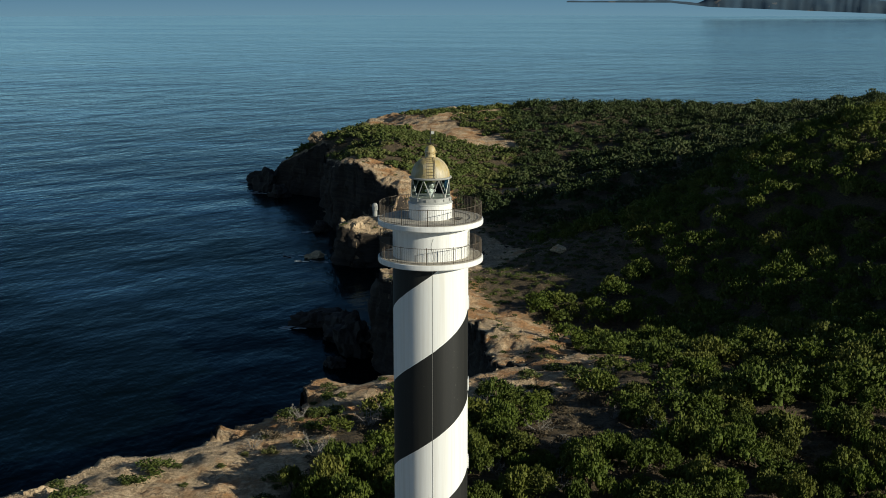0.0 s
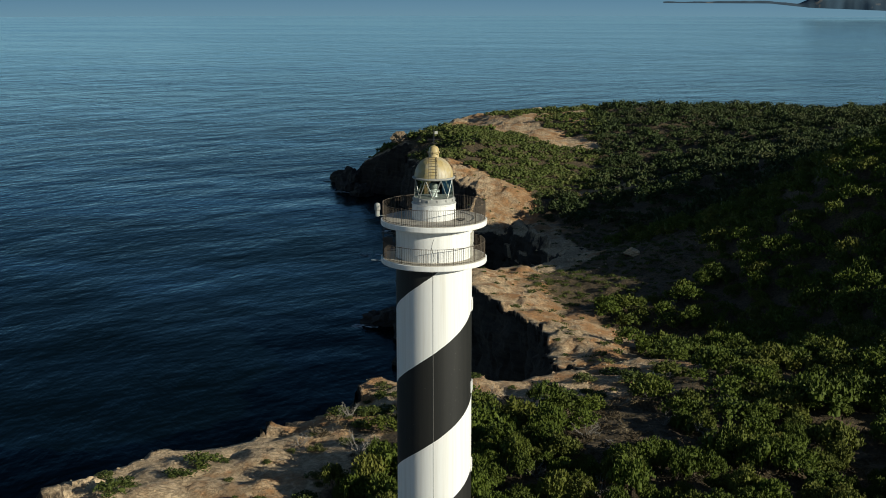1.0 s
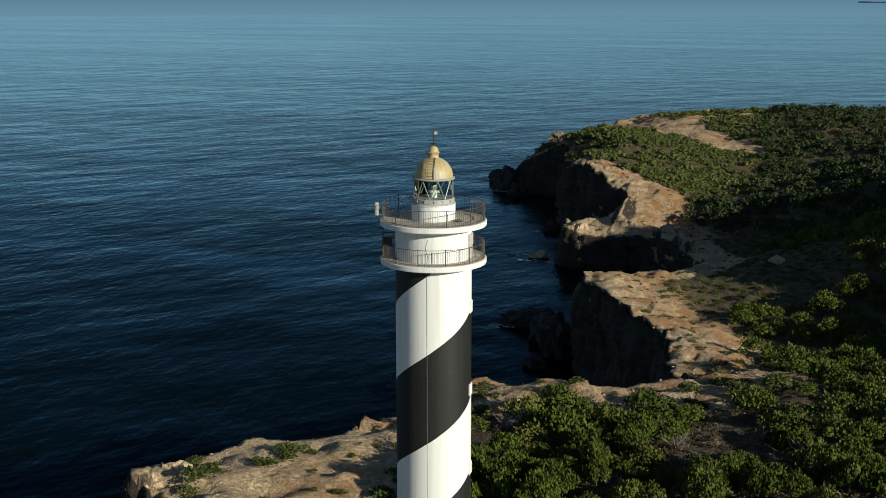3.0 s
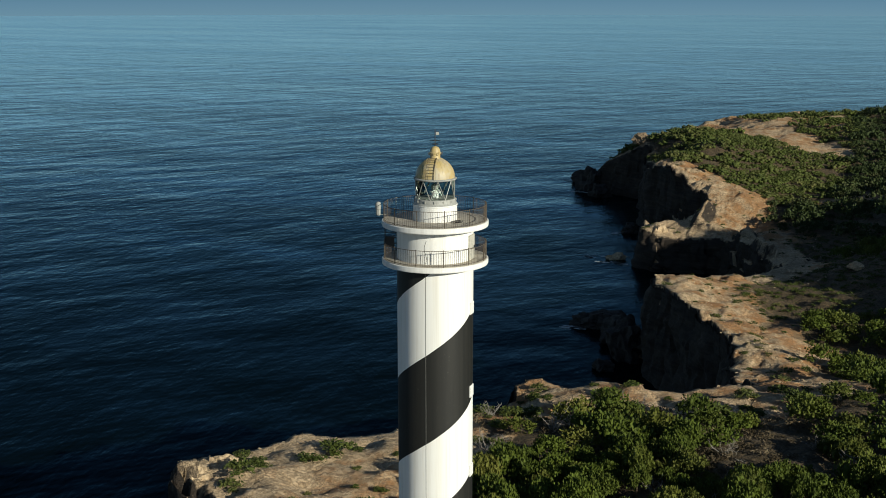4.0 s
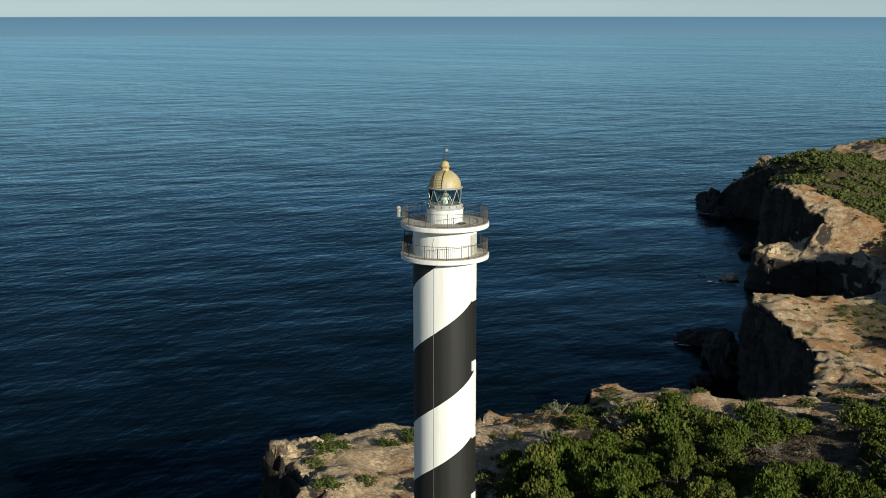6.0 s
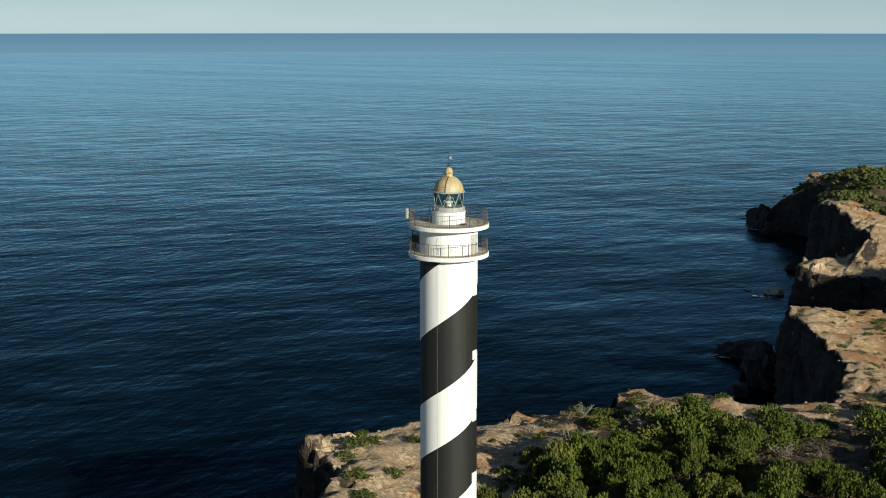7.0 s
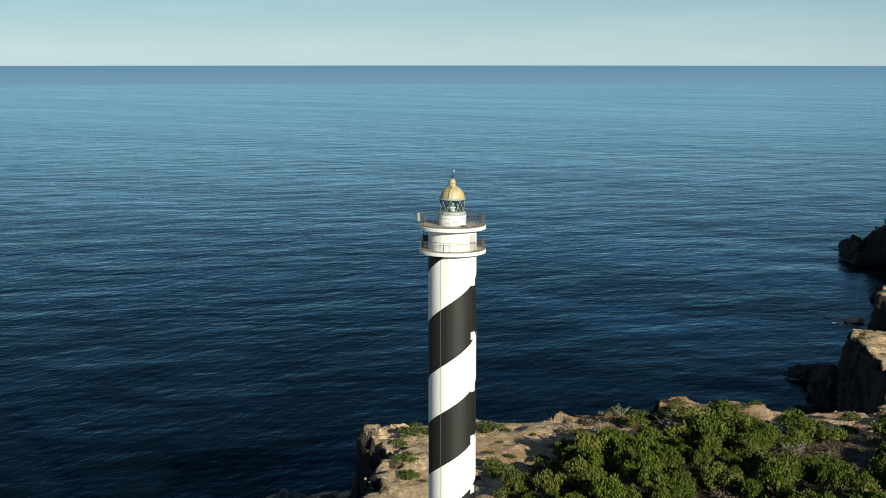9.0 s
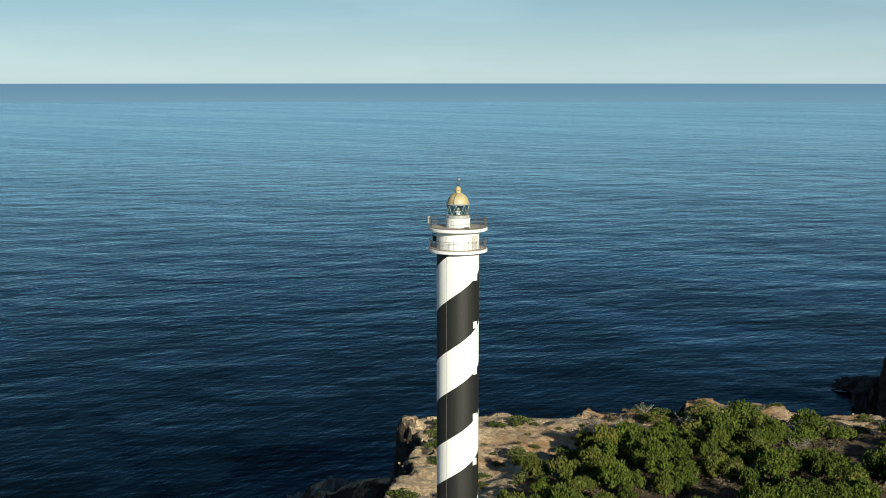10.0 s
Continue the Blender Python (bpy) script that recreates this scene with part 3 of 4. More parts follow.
def build_sea():
    """One flat sheet in rings that widen towards the horizon."""
    n, radii = 96, [0.0] + [30 * 1.2 ** k for k in range(28)] + [4950.0]
    v, f = [(0, 0, 0)], []
    for r in radii[1:]:
        v += [(r * math.cos(2 * math.pi * k / n), r * math.sin(2 * math.pi * k / n), 0) for k in range(n)]
    for k in range(n):
        f.append((0, 1 + k, 1 + (k + 1) % n, 1 + (k + 1) % n))
    for j in range(len(radii) - 2):
        a, b = 1 + j * n, 1 + (j + 1) * n
        f += [(a + k, b + k, b + (k + 1) % n, a + (k + 1) % n) for k in range(n)]
    me = bpy.data.meshes.new("water")
    me.from_pydata(v, [], [tuple(dict.fromkeys(q)) for q in f])
    me.materials.append(M_SEA)
    return tagged(new("water", me), "dark blue open sea with small wind ripples", "sea", kind="structure")


water = build_sea()


def make_shore():
    """Distance haze put into the colour as blue, with a few pale cliffs."""
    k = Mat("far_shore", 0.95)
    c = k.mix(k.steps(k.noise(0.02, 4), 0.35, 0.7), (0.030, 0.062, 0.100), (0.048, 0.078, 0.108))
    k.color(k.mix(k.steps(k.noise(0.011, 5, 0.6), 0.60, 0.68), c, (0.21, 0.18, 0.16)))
    return k.m


def build_far_coast():
    """The low hazy shore across the bay, lifted as the far water is by its distance."""
    turns, n = np.radians(np.linspace(1.8, 27, 260)), 10
    v, f = [], []
    for b in turns:
        d = math.degrees(b)
        k = np.array(d * 1.7)
        rise = float(np.clip((d - 7.6) / 0.9, 0, 1))
        foot = float(np.interp(d, [1.8, 6.4, 8.1, 15.8, 27], [52, 51, 36, 13, -2]))
        h = 5 + 4 * float(np.clip((d - 3) / 3, 0, 1)) + rise * 42 + (2.5 + 9 * rise) * float(fbm(k * 2, k * 0 + 7.7, 4, 8))
        near = 4830 + 14 * float(fbm(k, k * 0 + 3.3, 3, 5))
        for j in range(n):
            q = j / (n - 1)
            r = near + 60 * q
            v.append((r * math.sin(b), -85 + r * math.cos(b), foot + max(h, 1.0) * min(1, q * 1.6) ** 0.55 + 4 * rise * q * float(vnoise(k * 2.3, k * 0 + q * 5, 2))))
    for i in range(len(turns) - 1):
        for j in range(n - 1):
            a = i * n + j
            f.append((a, a + n, a + n + 1, a + 1))
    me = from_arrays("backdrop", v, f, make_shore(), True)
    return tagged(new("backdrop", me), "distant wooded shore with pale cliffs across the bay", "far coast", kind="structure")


build_far_coast()


# ---- rocks ----
def rock_mesh(name, size, seed, material, subdiv=4, flat=0.35):
    """A broken boulder: a ball pushed in and out, with flattened facets and strata."""
    rs = np.random.RandomState(seed)
    bm = bmesh.new()
    bmesh.ops.create_icosphere(bm, subdivisions=subdiv, radius=1.0)
    planes = [(Vector(rs.normal(size=3)).normalized(), rs.uniform(0.55, 0.95)) for _ in range(9)]
    off = Vector(rs.uniform(-50, 50, 3))
    for v in bm.verts:
        p = v.co.copy()
        for n, d in planes:
            over = p.dot(n) - d
            if over > 0:
                p -= n * over * 0.85
        k = 1 + 0.34 * noise.fractal(p * 1.8 + off, 0.8, 2.1, 6) - flat * 0.5 * abs(noise.noise(p * 5 + off))
        p *= k
        p.z += 0.05 * math.sin(p.z * 14)
        v.co = Vector((p.x * size[0], p.y * size[1], p.z * size[2]))
    return mesh_of(name, bm, material)


def boulder(name, label, at, size, seed, material=None, turn=0.0, group="", subdiv=4):
    ob = new(name, rock_mesh(name, size, seed, material or M_CLIFF, subdiv))
    ob.matrix_basis = pose(*at, 0, 0, turn)
    return tagged(ob, label, "rock", group)


boulder("islet", "low brown rock awash in the sea, ringed by foam", (-75, 382, 0.5), (4.6, 2.8, 2.0), 3, M_STONE, 10)
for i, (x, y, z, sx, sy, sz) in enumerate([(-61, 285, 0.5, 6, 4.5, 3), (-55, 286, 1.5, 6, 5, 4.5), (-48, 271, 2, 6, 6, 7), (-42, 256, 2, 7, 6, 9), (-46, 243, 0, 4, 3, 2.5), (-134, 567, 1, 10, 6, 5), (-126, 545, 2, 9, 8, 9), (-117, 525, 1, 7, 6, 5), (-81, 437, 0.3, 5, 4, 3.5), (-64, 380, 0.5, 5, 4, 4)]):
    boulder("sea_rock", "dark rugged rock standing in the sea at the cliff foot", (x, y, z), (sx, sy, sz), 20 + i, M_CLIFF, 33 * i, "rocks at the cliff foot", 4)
for i, (x, y, z, sx, sy, sz) in enumerate([(-90, 59, 13, 5, 4, 4), (-84, 61, 17, 5, 5, 4), (-94, 38, 5, 4, 4, 4)]):
    boulder("crag", "grey broken crag on the shaded flank of the headland", (x, y, z), (sx, sy, sz), 40 + i, M_CRAG, 47 * i, "crags below the headland", 4)
boulder("leaning_block", "pale split limestone block leaning out over the cliff", (-57.0, 56.5, 37.4), (2.3, 2.4, 1.9), 63, M_STONE, 20)
boulder("leaning_block", "pale limestone block split from its neighbour by a dark crack", (-55.0, 61.2, 37.5), (3.0, 2.1, 1.7), 64, M_STONE, 35)


def foam(spots, seed):
    """Thin broken patches of white water."""
    r = np.random.RandomState(seed)
    vs, fs = [], []
    for cx, cy, w in spots:
        for _ in range(9):
            a, d = r.uniform(0, 6.3), w * r.uniform(0.5, 1.2)
            px, py, rr = cx + d * math.cos(a), cy + 0.6 * d * math.sin(a), w * r.uniform(0.08, 0.3)
            n0, n = len(vs), 9
            for k in range(n):
                t = 2 * math.pi * k / n
                q = rr * r.uniform(0.5, 1.2)
                vs.append((px + 1.8 * q * math.cos(t), py + q * math.sin(t), 0.05))
            fs.append(tuple(range(n0, n0 + n)))
    me = bpy.data.meshes.new("foam")
    me.from_pydata(vs, [], fs)
    me.materials.append(make_plain("sea_foam", (0.62, 0.66, 0.66), 0.8))
    return tagged(new("foam", me), "thin white foam where the swell breaks on rocks", "foam", kind="stuff")


boulder("rock_stack", "pale limestone stack on the cliff flank above the cove", (-57, 374, 9), (4.6, 4.4, 6), 77, M_STONE, 30)
boulder("boulder", "weathered limestone boulder on the cape", (-98, 535, 28), (5.0, 3.8, 3.2), 78, make_rock("cape_rock", (0.20, 0.145, 0.09), (0.42, 0.31, 0.19)), 12)


for i, (x, y, sx, sy, sz) in enumerate([(17, 283, 2.6, 2.0, 1.5), (30, 330, 4.0, 2.6, 1.8), (36, 343, 3.4, 2.8, 1.6)]):
    boulder("outcrop", "weathered limestone outcrop on the valley slope", (x, y, float(land(np.array([x]), np.array([y]))[0][0]) + 0.2), (sx, sy, sz), 90 + i, M_STONE, 51 * i, "outcrops in the valley", 3)


foam([(-75, 375, 5), (-84, 384, 4), (-64, 386, 3.5), (-84, 432, 4), (-128, 536, 5), (-140, 570, 7), (-64, 280, 3.5), (-120, 590, 5)], 9)


# ---- the lighthouse ----
BASE, R_SHAFT, R_SLAB = 39.5, 2.63, 3.65
LOW, HIGH = 83.80, 86.42              # deck heights of the two galleries
house = thing("lighthouse", "white lighthouse tower with a black spiral band and golden dome", "lighthouse")
part("shaft", lathe([(R_SHAFT + 0.02, BASE - 3), (R_SHAFT, BASE + 6), (R_SHAFT, LOW - 0.4)], 128), M_SHAFT, house, "white shaft with a black painted spiral", True)


def slab(deck, name):
    bm = lathe([(R_SHAFT - 0.05, deck - 0.42), (R_SLAB - 0.25, deck - 0.40), (R_SLAB - 0.02, deck - 0.36), (R_SLAB, deck - 0.30), (R_SLAB, deck - 0.03), (R_SLAB - 0.03, deck)], 128)
    s = part(name, bm, M_WHITE, house, "white overhanging gallery slab")
    part("deck", lathe([(R_SLAB - 0.09, deck - 0.01), (R_SLAB - 0.1, deck + 0.02), (1.0, deck + 0.03)], 96), M_SLAB, s, "worn grey-brown concrete deck")
    return s


slab(LOW, "gallery")
slab(HIGH, "gallery")
part("drum", lathe([(R_SHAFT, LOW), (R_SHAFT, HIGH - 0.72), (R_SHAFT + 0.12, HIGH - 0.70), (R_SHAFT + 0.14, HIGH - 0.41)], 128), M_WHITE, house, "white watch room drum", True)


def railing(deck, height, phase):
    """A round iron railing with close upright bars, two rails and stouter posts."""
    rail = new("railing", mesh_of("rail", ring_bar(R_SLAB - 0.13, deck + height, 0.022), M_RUST))
    rail.parent = house
    tagged(rail, "rusty iron gallery railing")
    r = R_SLAB - 0.13
    low = new("rail", mesh_of("rail", ring_bar(r, deck + 0.12, 0.015), M_RUST))
    low.parent = rail
    bm = bmesh.new()
    tube(bm, [(0, 0, 0.02), (0, 0, height)], 0.009, 4)
    bar = mesh_of("bar", bm, M_RUST)
    bm = bmesh.new()
    tube(bm, [(0, 0, 0.0), (0, 0, height + 0.04)], 0.03, 6)
    post = mesh_of("post", bm, M_RUST)
    n = 144
    for i in range(n):
        a = 2 * math.pi * (i + phase) / n
        ob = new("post" if i % 12 == 0 else "bar", post if i % 12 == 0 else bar)
        ob.parent = rail
        ob.location = (r * math.cos(a), r * math.sin(a), deck + 0.02)


def ring_bar(r, z, thick, steps=96):
    bm = bmesh.new()
    rows = []
    for i in range(steps):
        a = 2 * math.pi * i / steps
        rows.append([bm.verts.new(((r + thick * math.cos(b)) * math.cos(a), (r + thick * math.cos(b)) * math.sin(a), z + thick * math.sin(b))) for b in (0.785, 2.356, 3.927, 5.498)])
    for i in range(steps):
        u, v = rows[i], rows[(i + 1) % steps]
        for k in range(4):
            bm.faces.new((u[k], v[k], v[(k + 1) % 4], u[(k + 1) % 4]))
    return bm


railing(LOW, 1.12, 0.0)
railing(HIGH, 1.12, 0.5)

# lantern: white plinth, grey sill with vents, glazing with crossed bars, dome, vent and vane
part("plinth", lathe([(1.50, HIGH + 0.02), (1.50, HIGH + 1.02), (1.53, HIGH + 1.06), (1.53, HIGH + 1.12)], 96), M_WHITE, house, "white round lantern plinth", True)
sill = part("sill", lathe([(1.52, HIGH + 1.12), (1.44, HIGH + 1.24), (1.40, HIGH + 1.50), (1.36, HIGH + 1.52)], 96), M_GREYP, house, "grey metal lantern sill")
bm = bmesh.new()
box(bm, (0, 0, 0), (0.07, 0.08, 0.18), 0, 0.02)
vent = mesh_of("vent", bm, M_GREYP)
for i in range(14):
    a = 2 * math.pi * i / 14 + 0.1
    v = new("vent", vent)
    v.parent = sill
    v.matrix_basis = Matrix.Rotation(a, 4, "Z") @ Matrix.Translation((1.44, 0, HIGH + 1.37))
G0, G1, RG = HIGH + 1.52, HIGH + 2.78, 1.34
glass = part("glazing", lathe([(RG - 0.03, G0), (RG - 0.03, G1)], 32, False), M_GLASS, house, "clear lantern glazing")
glass.visible_shadow = False
N_BAR = 8
bm = bmesh.new()
tube(bm, [(RG, 0, G0), (RG * math.cos(math.pi / N_BAR), RG * math.sin(math.pi / N_BAR), G1)], 0.035, 6)
bar_a = mesh_of("glazing_bar", bm, M_STEEL)
bm = bmesh.new()
tube(bm, [(RG, 0, G0), (RG * math.cos(math.pi / N_BAR), -RG * math.sin(math.pi / N_BAR), G1)], 0.035, 6)
bar_b = mesh_of("glazing_bar", bm, M_STEEL)
for i in range(N_BAR):
    for me in (bar_a, bar_b):
        o = new("glazing_bar", me)
        o.parent = glass
        o.matrix_basis = Matrix.Rotation(2 * math.pi * i / N_BAR + 0.12, 4, "Z")
lens = part("lamp", lathe([(0.22, G0 - 0.3), (0.22, G0 + 0.30), (0.34, G0 + 0.34), (0.34, G0 + 0.46), (0.16, G0 + 0.48), (0.16, G0 + 0.52)], 32), M_WHITE, house, "white rotating lamp on a pedestal", True)
part("lens", lathe([(0.17, G0 + 0.52), (0.23, G0 + 0.58), (0.26, G0 + 0.72), (0.23, G0 + 0.88), (0.15, G0 + 0.96), (0.0, G0 + 0.98)], 32), M_STEEL, lens, "greenish glass lens", True)
part("eave", lathe([(1.30, G1 - 0.02), (1.42, G1), (1.47, G1 + 0.05), (1.47, G1 + 0.10), (1.38, G1 + 0.14)], 96), M_GREYP, house, "dark eave ring under the dome")
bm = bmesh.new()
D0, RD, HD = G1 + 0.13, 1.33, 1.36
dome = part("dome", lathe([(RD * math.cos(a), D0 + HD * math.sin(a)) for a in np.linspace(0, 1.38, 22)], 64, False), M_DOME, house, "golden ochre dome, paint worn in patches", True)
for i in range(16):
    bm = bmesh.new()
    az = 2 * math.pi * i / 16
    tube(bm, [((RD + 0.006) * math.cos(a) * math.cos(az), (RD + 0.006) * math.cos(a) * math.sin(az), D0 + (HD + 0.006) * math.sin(a)) for a in np.linspace(0.02, 1.36, 12)], 0.007, 4)
    part("seam", bm, M_DOME, dome)
V0 = D0 + HD * 0.97
cowl = part("ventilator", lathe([(0.40, V0 - 0.06), (0.35, V0 + 0.04), (0.35, V0 + 0.30), (0.42, V0 + 0.32), (0.42, V0 + 0.38), (0.36, V0 + 0.40), (0.33, V0 + 0.58), (0.23, V0 + 0.73), (0.06, V0 + 0.80), (0.0, V0 + 0.82)], 48), M_DOME, house, "golden ball ventilator on the dome", True)
for a in np.linspace(0, 2 * math.pi, 8, endpoint=False):
    bm = tube(bmesh.new(), [(0.34 * math.cos(a), 0.34 * math.sin(a), V0 + 0.2), (0.49 * math.cos(a), 0.49 * math.sin(a), V0 + 0.26), (0.53 * math.cos(a), 0.53 * math.sin(a), V0 + 0.42)], 0.018, 5)
    part("bracket", bm, M_RUST, cowl, "thin iron bracket")
TIP = V0 + 0.80
vane = part("weather_vane", tube(bmesh.new(), [(0, 0, TIP), (0, 0, TIP + 1.15)], 0.03, 6), M_DARK, house, "thin lightning rod with a small weather vane")
bm = bmesh.new()
tube(bm, [(-0.4, 0, TIP + 0.38), (0.4, 0, TIP + 0.38)], 0.02, 4)
tube(bm, [(0, -0.4, TIP + 0.38), (0, 0.4, TIP + 0.38)], 0.02, 4)
tube(bm, [(0.24 * math.cos(a), 0.24 * math.sin(a), TIP + 0.14) for a in np.linspace(0, 2 * math.pi, 13)], 0.016, 4)
tube(bm, [(-0.24, 0, TIP + 0.14), (0.24, 0, TIP + 0.14)], 0.014, 4)
part("crosspiece", bm, M_DARK, vane)
bm = bmesh.new()
box(bm, (0.15, 0.06, TIP + 0.86), (0.22, 0.03, 0.2), 0.35, 0.006)
part("flag", bm, M_GREYP, vane, "small white metal flag")

# ladder that hugs the dome
LAD = radians(-81)


def dome_at(a, side, lift=0.05):
    p = Vector(((RD + lift) * math.cos(a), side, D0 + (HD + lift) * math.sin(a)))
    return Matrix.Rotation(LAD, 3, "Z") @ p


bm = bmesh.new()
for s, r in ((-0.36, 0.012), (0.2, 0.022)):
    tube(bm, [dome_at(a, s) for a in np.linspace(-0.1, 1.32, 14)], r, 5)
ladder = part("dome_ladder", bm, M_RUST, house, "rusty iron ladder curved over the dome")
for a in np.linspace(0.02, 1.25, 9):
    part("rung", tube(bmesh.new(), [dome_at(a, -0.36), dome_at(a, 0.2)], 0.010, 5), M_RUST, ladder)

# joint line down the shaft, conduit on the drum
bm = bmesh.new()
az = radians(-83)
tube(bm, [(R_SHAFT * math.cos(az), R_SHAFT * math.sin(az), BASE), (R_SHAFT * math.cos(az), R_SHAFT * math.sin(az), LOW - 0.42)], 0.017, 5)
part("lightning_conductor", bm, M_GREYS, house, "thin conductor strip down the shaft")
bm = bmesh.new()
tube(bm, [(R_SHAFT * math.cos(az + 0.03 * math.sin(k * 0.9)), R_SHAFT * math.sin(az + 0.03 * math.sin(k * 0.9)), LOW + 0.05 + k * 0.2) for k in range(9)], 0.018, 5)
part("cable", bm, M_STEEL, house)

# door of the watch room and the window shutters of the stair, one above another
bm = bmesh.new()
box(bm, (R_SHAFT + 0.0, 0, LOW + 0.02 + 0.88), (0.14, 0.95, 1.70), 0, 0.02)
door = part("door", bm, make_plain("grey_door_paint", (0.56, 0.54, 0.47), 0.6), house, "grey metal door to the lower gallery")
bm = bmesh.new()
box(bm, (R_SHAFT + 0.09, 0.3, LOW + 0.9), (0.06, 0.05, 0.16), 0, 0.01)
part("handle", bm, M_DARK, door)
for z in (80.4, 74.45, 68.6, 62.8, 57.0, 51.5):
    o = part("window", box(bmesh.new(), (R_SHAFT - 0.02, 0, z), (0.16, 0.74, 0.85), 0, 0.02), M_WHITE, house, "white framed stair window")
    part("shutter", box(bmesh.new(), (R_SHAFT + 0.065, 0, z), (0.02, 0.5, 0.6), 0, 0.004), M_WHITE, o, "closed white shutter")
    o.matrix_basis = Matrix.Rotation(radians(3), 4, "Z")

# tilted signal lamp outside the upper railing and a dark equipment rack on the lower gallery
AZL = radians(198)
lamp = part("signal_lamp", lathe([(0.12, 0.0), (0.16, 0.05), (0.16, 0.42), (0.20, 0.46), (0.20, 0.80), (0.12, 0.92), (0.0, 0.95)], 24), M_GREYP, house, "pale grey signal lamp on a bracket outside the railing", True)
lamp.location = ((R_SLAB + 0.25) * math.cos(AZL), (R_SLAB + 0.25) * math.sin(AZL), HIGH + 0.25)
bm = bmesh.new()
tube(bm, [(0, 0, 0.05), (-0.55 * math.cos(AZL), -0.55 * math.sin(AZL), 0.05)], 0.03, 6)
part("bracket", bm, M_STEEL, lamp)
rack = thing("equipment_rack", "dark metal equipment rack on the lower gallery of the lighthouse", "rack", (3.05 * math.cos(radians(192)), 3.05 * math.sin(radians(192)), LOW + 0.03))
rack.rotation_euler = (0, 0, radians(282))
for s in (-0.45, 0.45):
    part("upright", box(bmesh.new(), (0, s, 0.98), (0.06, 0.06, 1.92)), M_DARK, rack)
for z in (0.35, 0.8, 1.25, 1.6, 1.88):
    part("crossbar", box(bmesh.new(), (0, 0, z), (0.05, 0.9, 0.05)), M_DARK, rack)
part("panel", box(bmesh.new(), (0.05, -0.1, 0.95), (0.05, 0.6, 0.75), 0, 0.01), M_DARK, rack, "black panel")

# coiled cable left on the upper deck, its end trailing along the edge
coil = thing("cable_coil", "dark coiled cable lying on the upper gallery deck", "cable", (1.95, -0.75, HIGH + 0.05))
for k in range(3):
    a0, rr = 0.7 * k, 0.22 + 0.05 * k
    bm = bmesh.new()
    tube(bm, [(rr * math.cos(a0 + a), 1.15 * rr * math.sin(a0 + a), 0.02 + 0.03 * k) for a in np.linspace(0, 5.9, 24)], 0.018, 5)
    part("loop", bm, M_DARK, coil)
bm = bmesh.new()
tube(bm, [(2.75 * math.cos(a) - 1.95, 2.75 * math.sin(a) + 0.75, 0.0) for a in np.linspace(-0.45, 1.0, 24)], 0.016, 5)
part("tail", bm, M_DARK, coil)


# ---- woods ----
def blob(rs, n_u=5, n_v=3, jag=(0.8, 1.1)):
    """A small lumpy closed body for the dark heart of a crown."""
    v, f = [(0, 0, -1)], []
    for j in range(1, n_v):
        t = math.pi * (j / n_v - 0.5)
        for i in range(n_u):
            a = 2 * math.pi * i / n_u
            r = rs.uniform(*jag)
            v.append((r * math.cos(t) * math.cos(a), r * math.cos(t) * math.sin(a), r * math.sin(t)))
    v.append((0, 0, 1))
    for i in range(n_u):
        k = (i + 1) % n_u
        f.append((0, 1 + k, 1 + i, 1 + i))
        b = 1 + (n_v - 2) * n_u
        f.append((b + i, b + k, len(v) - 1, len(v) - 1))
        for j in range(n_v - 2):
            f.append((1 + j * n_u + i, 1 + j * n_u + k, 1 + (j + 1) * n_u + k, 1 + (j + 1) * n_u + i))
    return np.array(v), f


def crown_arrays(seed, clumps, sprays, length, width=1.0, height=1.0, core=(7, 5), lobe=(0.26, 0.44), heart=0.62):
    """Points and four-cornered sprays of a ragged crown about one metre in radius, standing on z = 0.
    Rounded lobes sit round and over a low heart; each has a dark body shingled with needle sprays that point up and out."""
    rs = np.random.RandomState(seed)
    v, f = [], []
    for c in range(clumps):
        a, d = c * 2.4 + rs.uniform(-0.5, 0.5), 0.82 * ((c + 0.5) / clumps) ** 0.5 * rs.uniform(0.85, 1.12)
        r = rs.uniform(*lobe)
        o = np.array([d * math.cos(a), d * math.sin(a), (0.80 - 0.52 * d * d) * rs.uniform(0.72, 1.12)])
        squash = np.array([rs.uniform(0.85, 1.15), rs.uniform(0.85, 1.15), rs.uniform(0.7, 1.0)])
        if core:
            bv, bf = blob(rs, *core, jag=(0.75, 1.1))
            n0 = len(v)
            v.extend((bv * r * heart * squash + o).tolist())
            f.extend([tuple(n0 + k for k in q) for q in bf])
        for _ in range(sprays):
            n = rs.normal(size=3)
            n[2] = abs(n[2]) if rs.rand() < 0.75 else n[2]
            n /= np.linalg.norm(n)
            p = o + n * r * squash * rs.uniform(0.70, 1.16)
            up = np.array([0, 0, 1.0]) - n * n[2] + rs.normal(size=3) * 0.45
            g = up * 0.3 + n * rs.uniform(0.4, 1.2) + rs.normal(size=3) * 0.35
            g /= np.linalg.norm(g)
            side = np.cross(n + rs.normal(size=3) * 0.35, g)
            side /= max(np.linalg.norm(side), 1e-6)
            ln, w = length * rs.uniform(0.6, 1.3), length * rs.uniform(0.32, 0.55)
            n0 = len(v)
            v.extend([p - g * ln * 0.3, p + side * w + g * ln * 0.15, p + g * ln, p - side * w + g * ln * 0.15])
            f.append((n0, n0 + 1, n0 + 2, n0 + 3))
    v = np.array(v) * np.array([width, width, height])
    return v, f


def faces_mesh(name, v, f, material, smooth=True):
    me = bpy.data.meshes.new(name)
    me.from_pydata([tuple(p) for p in v], [], [tuple(dict.fromkeys(q)) for q in f])
    me.materials.append(material)
    if smooth:
        me.shade_smooth()
    return me


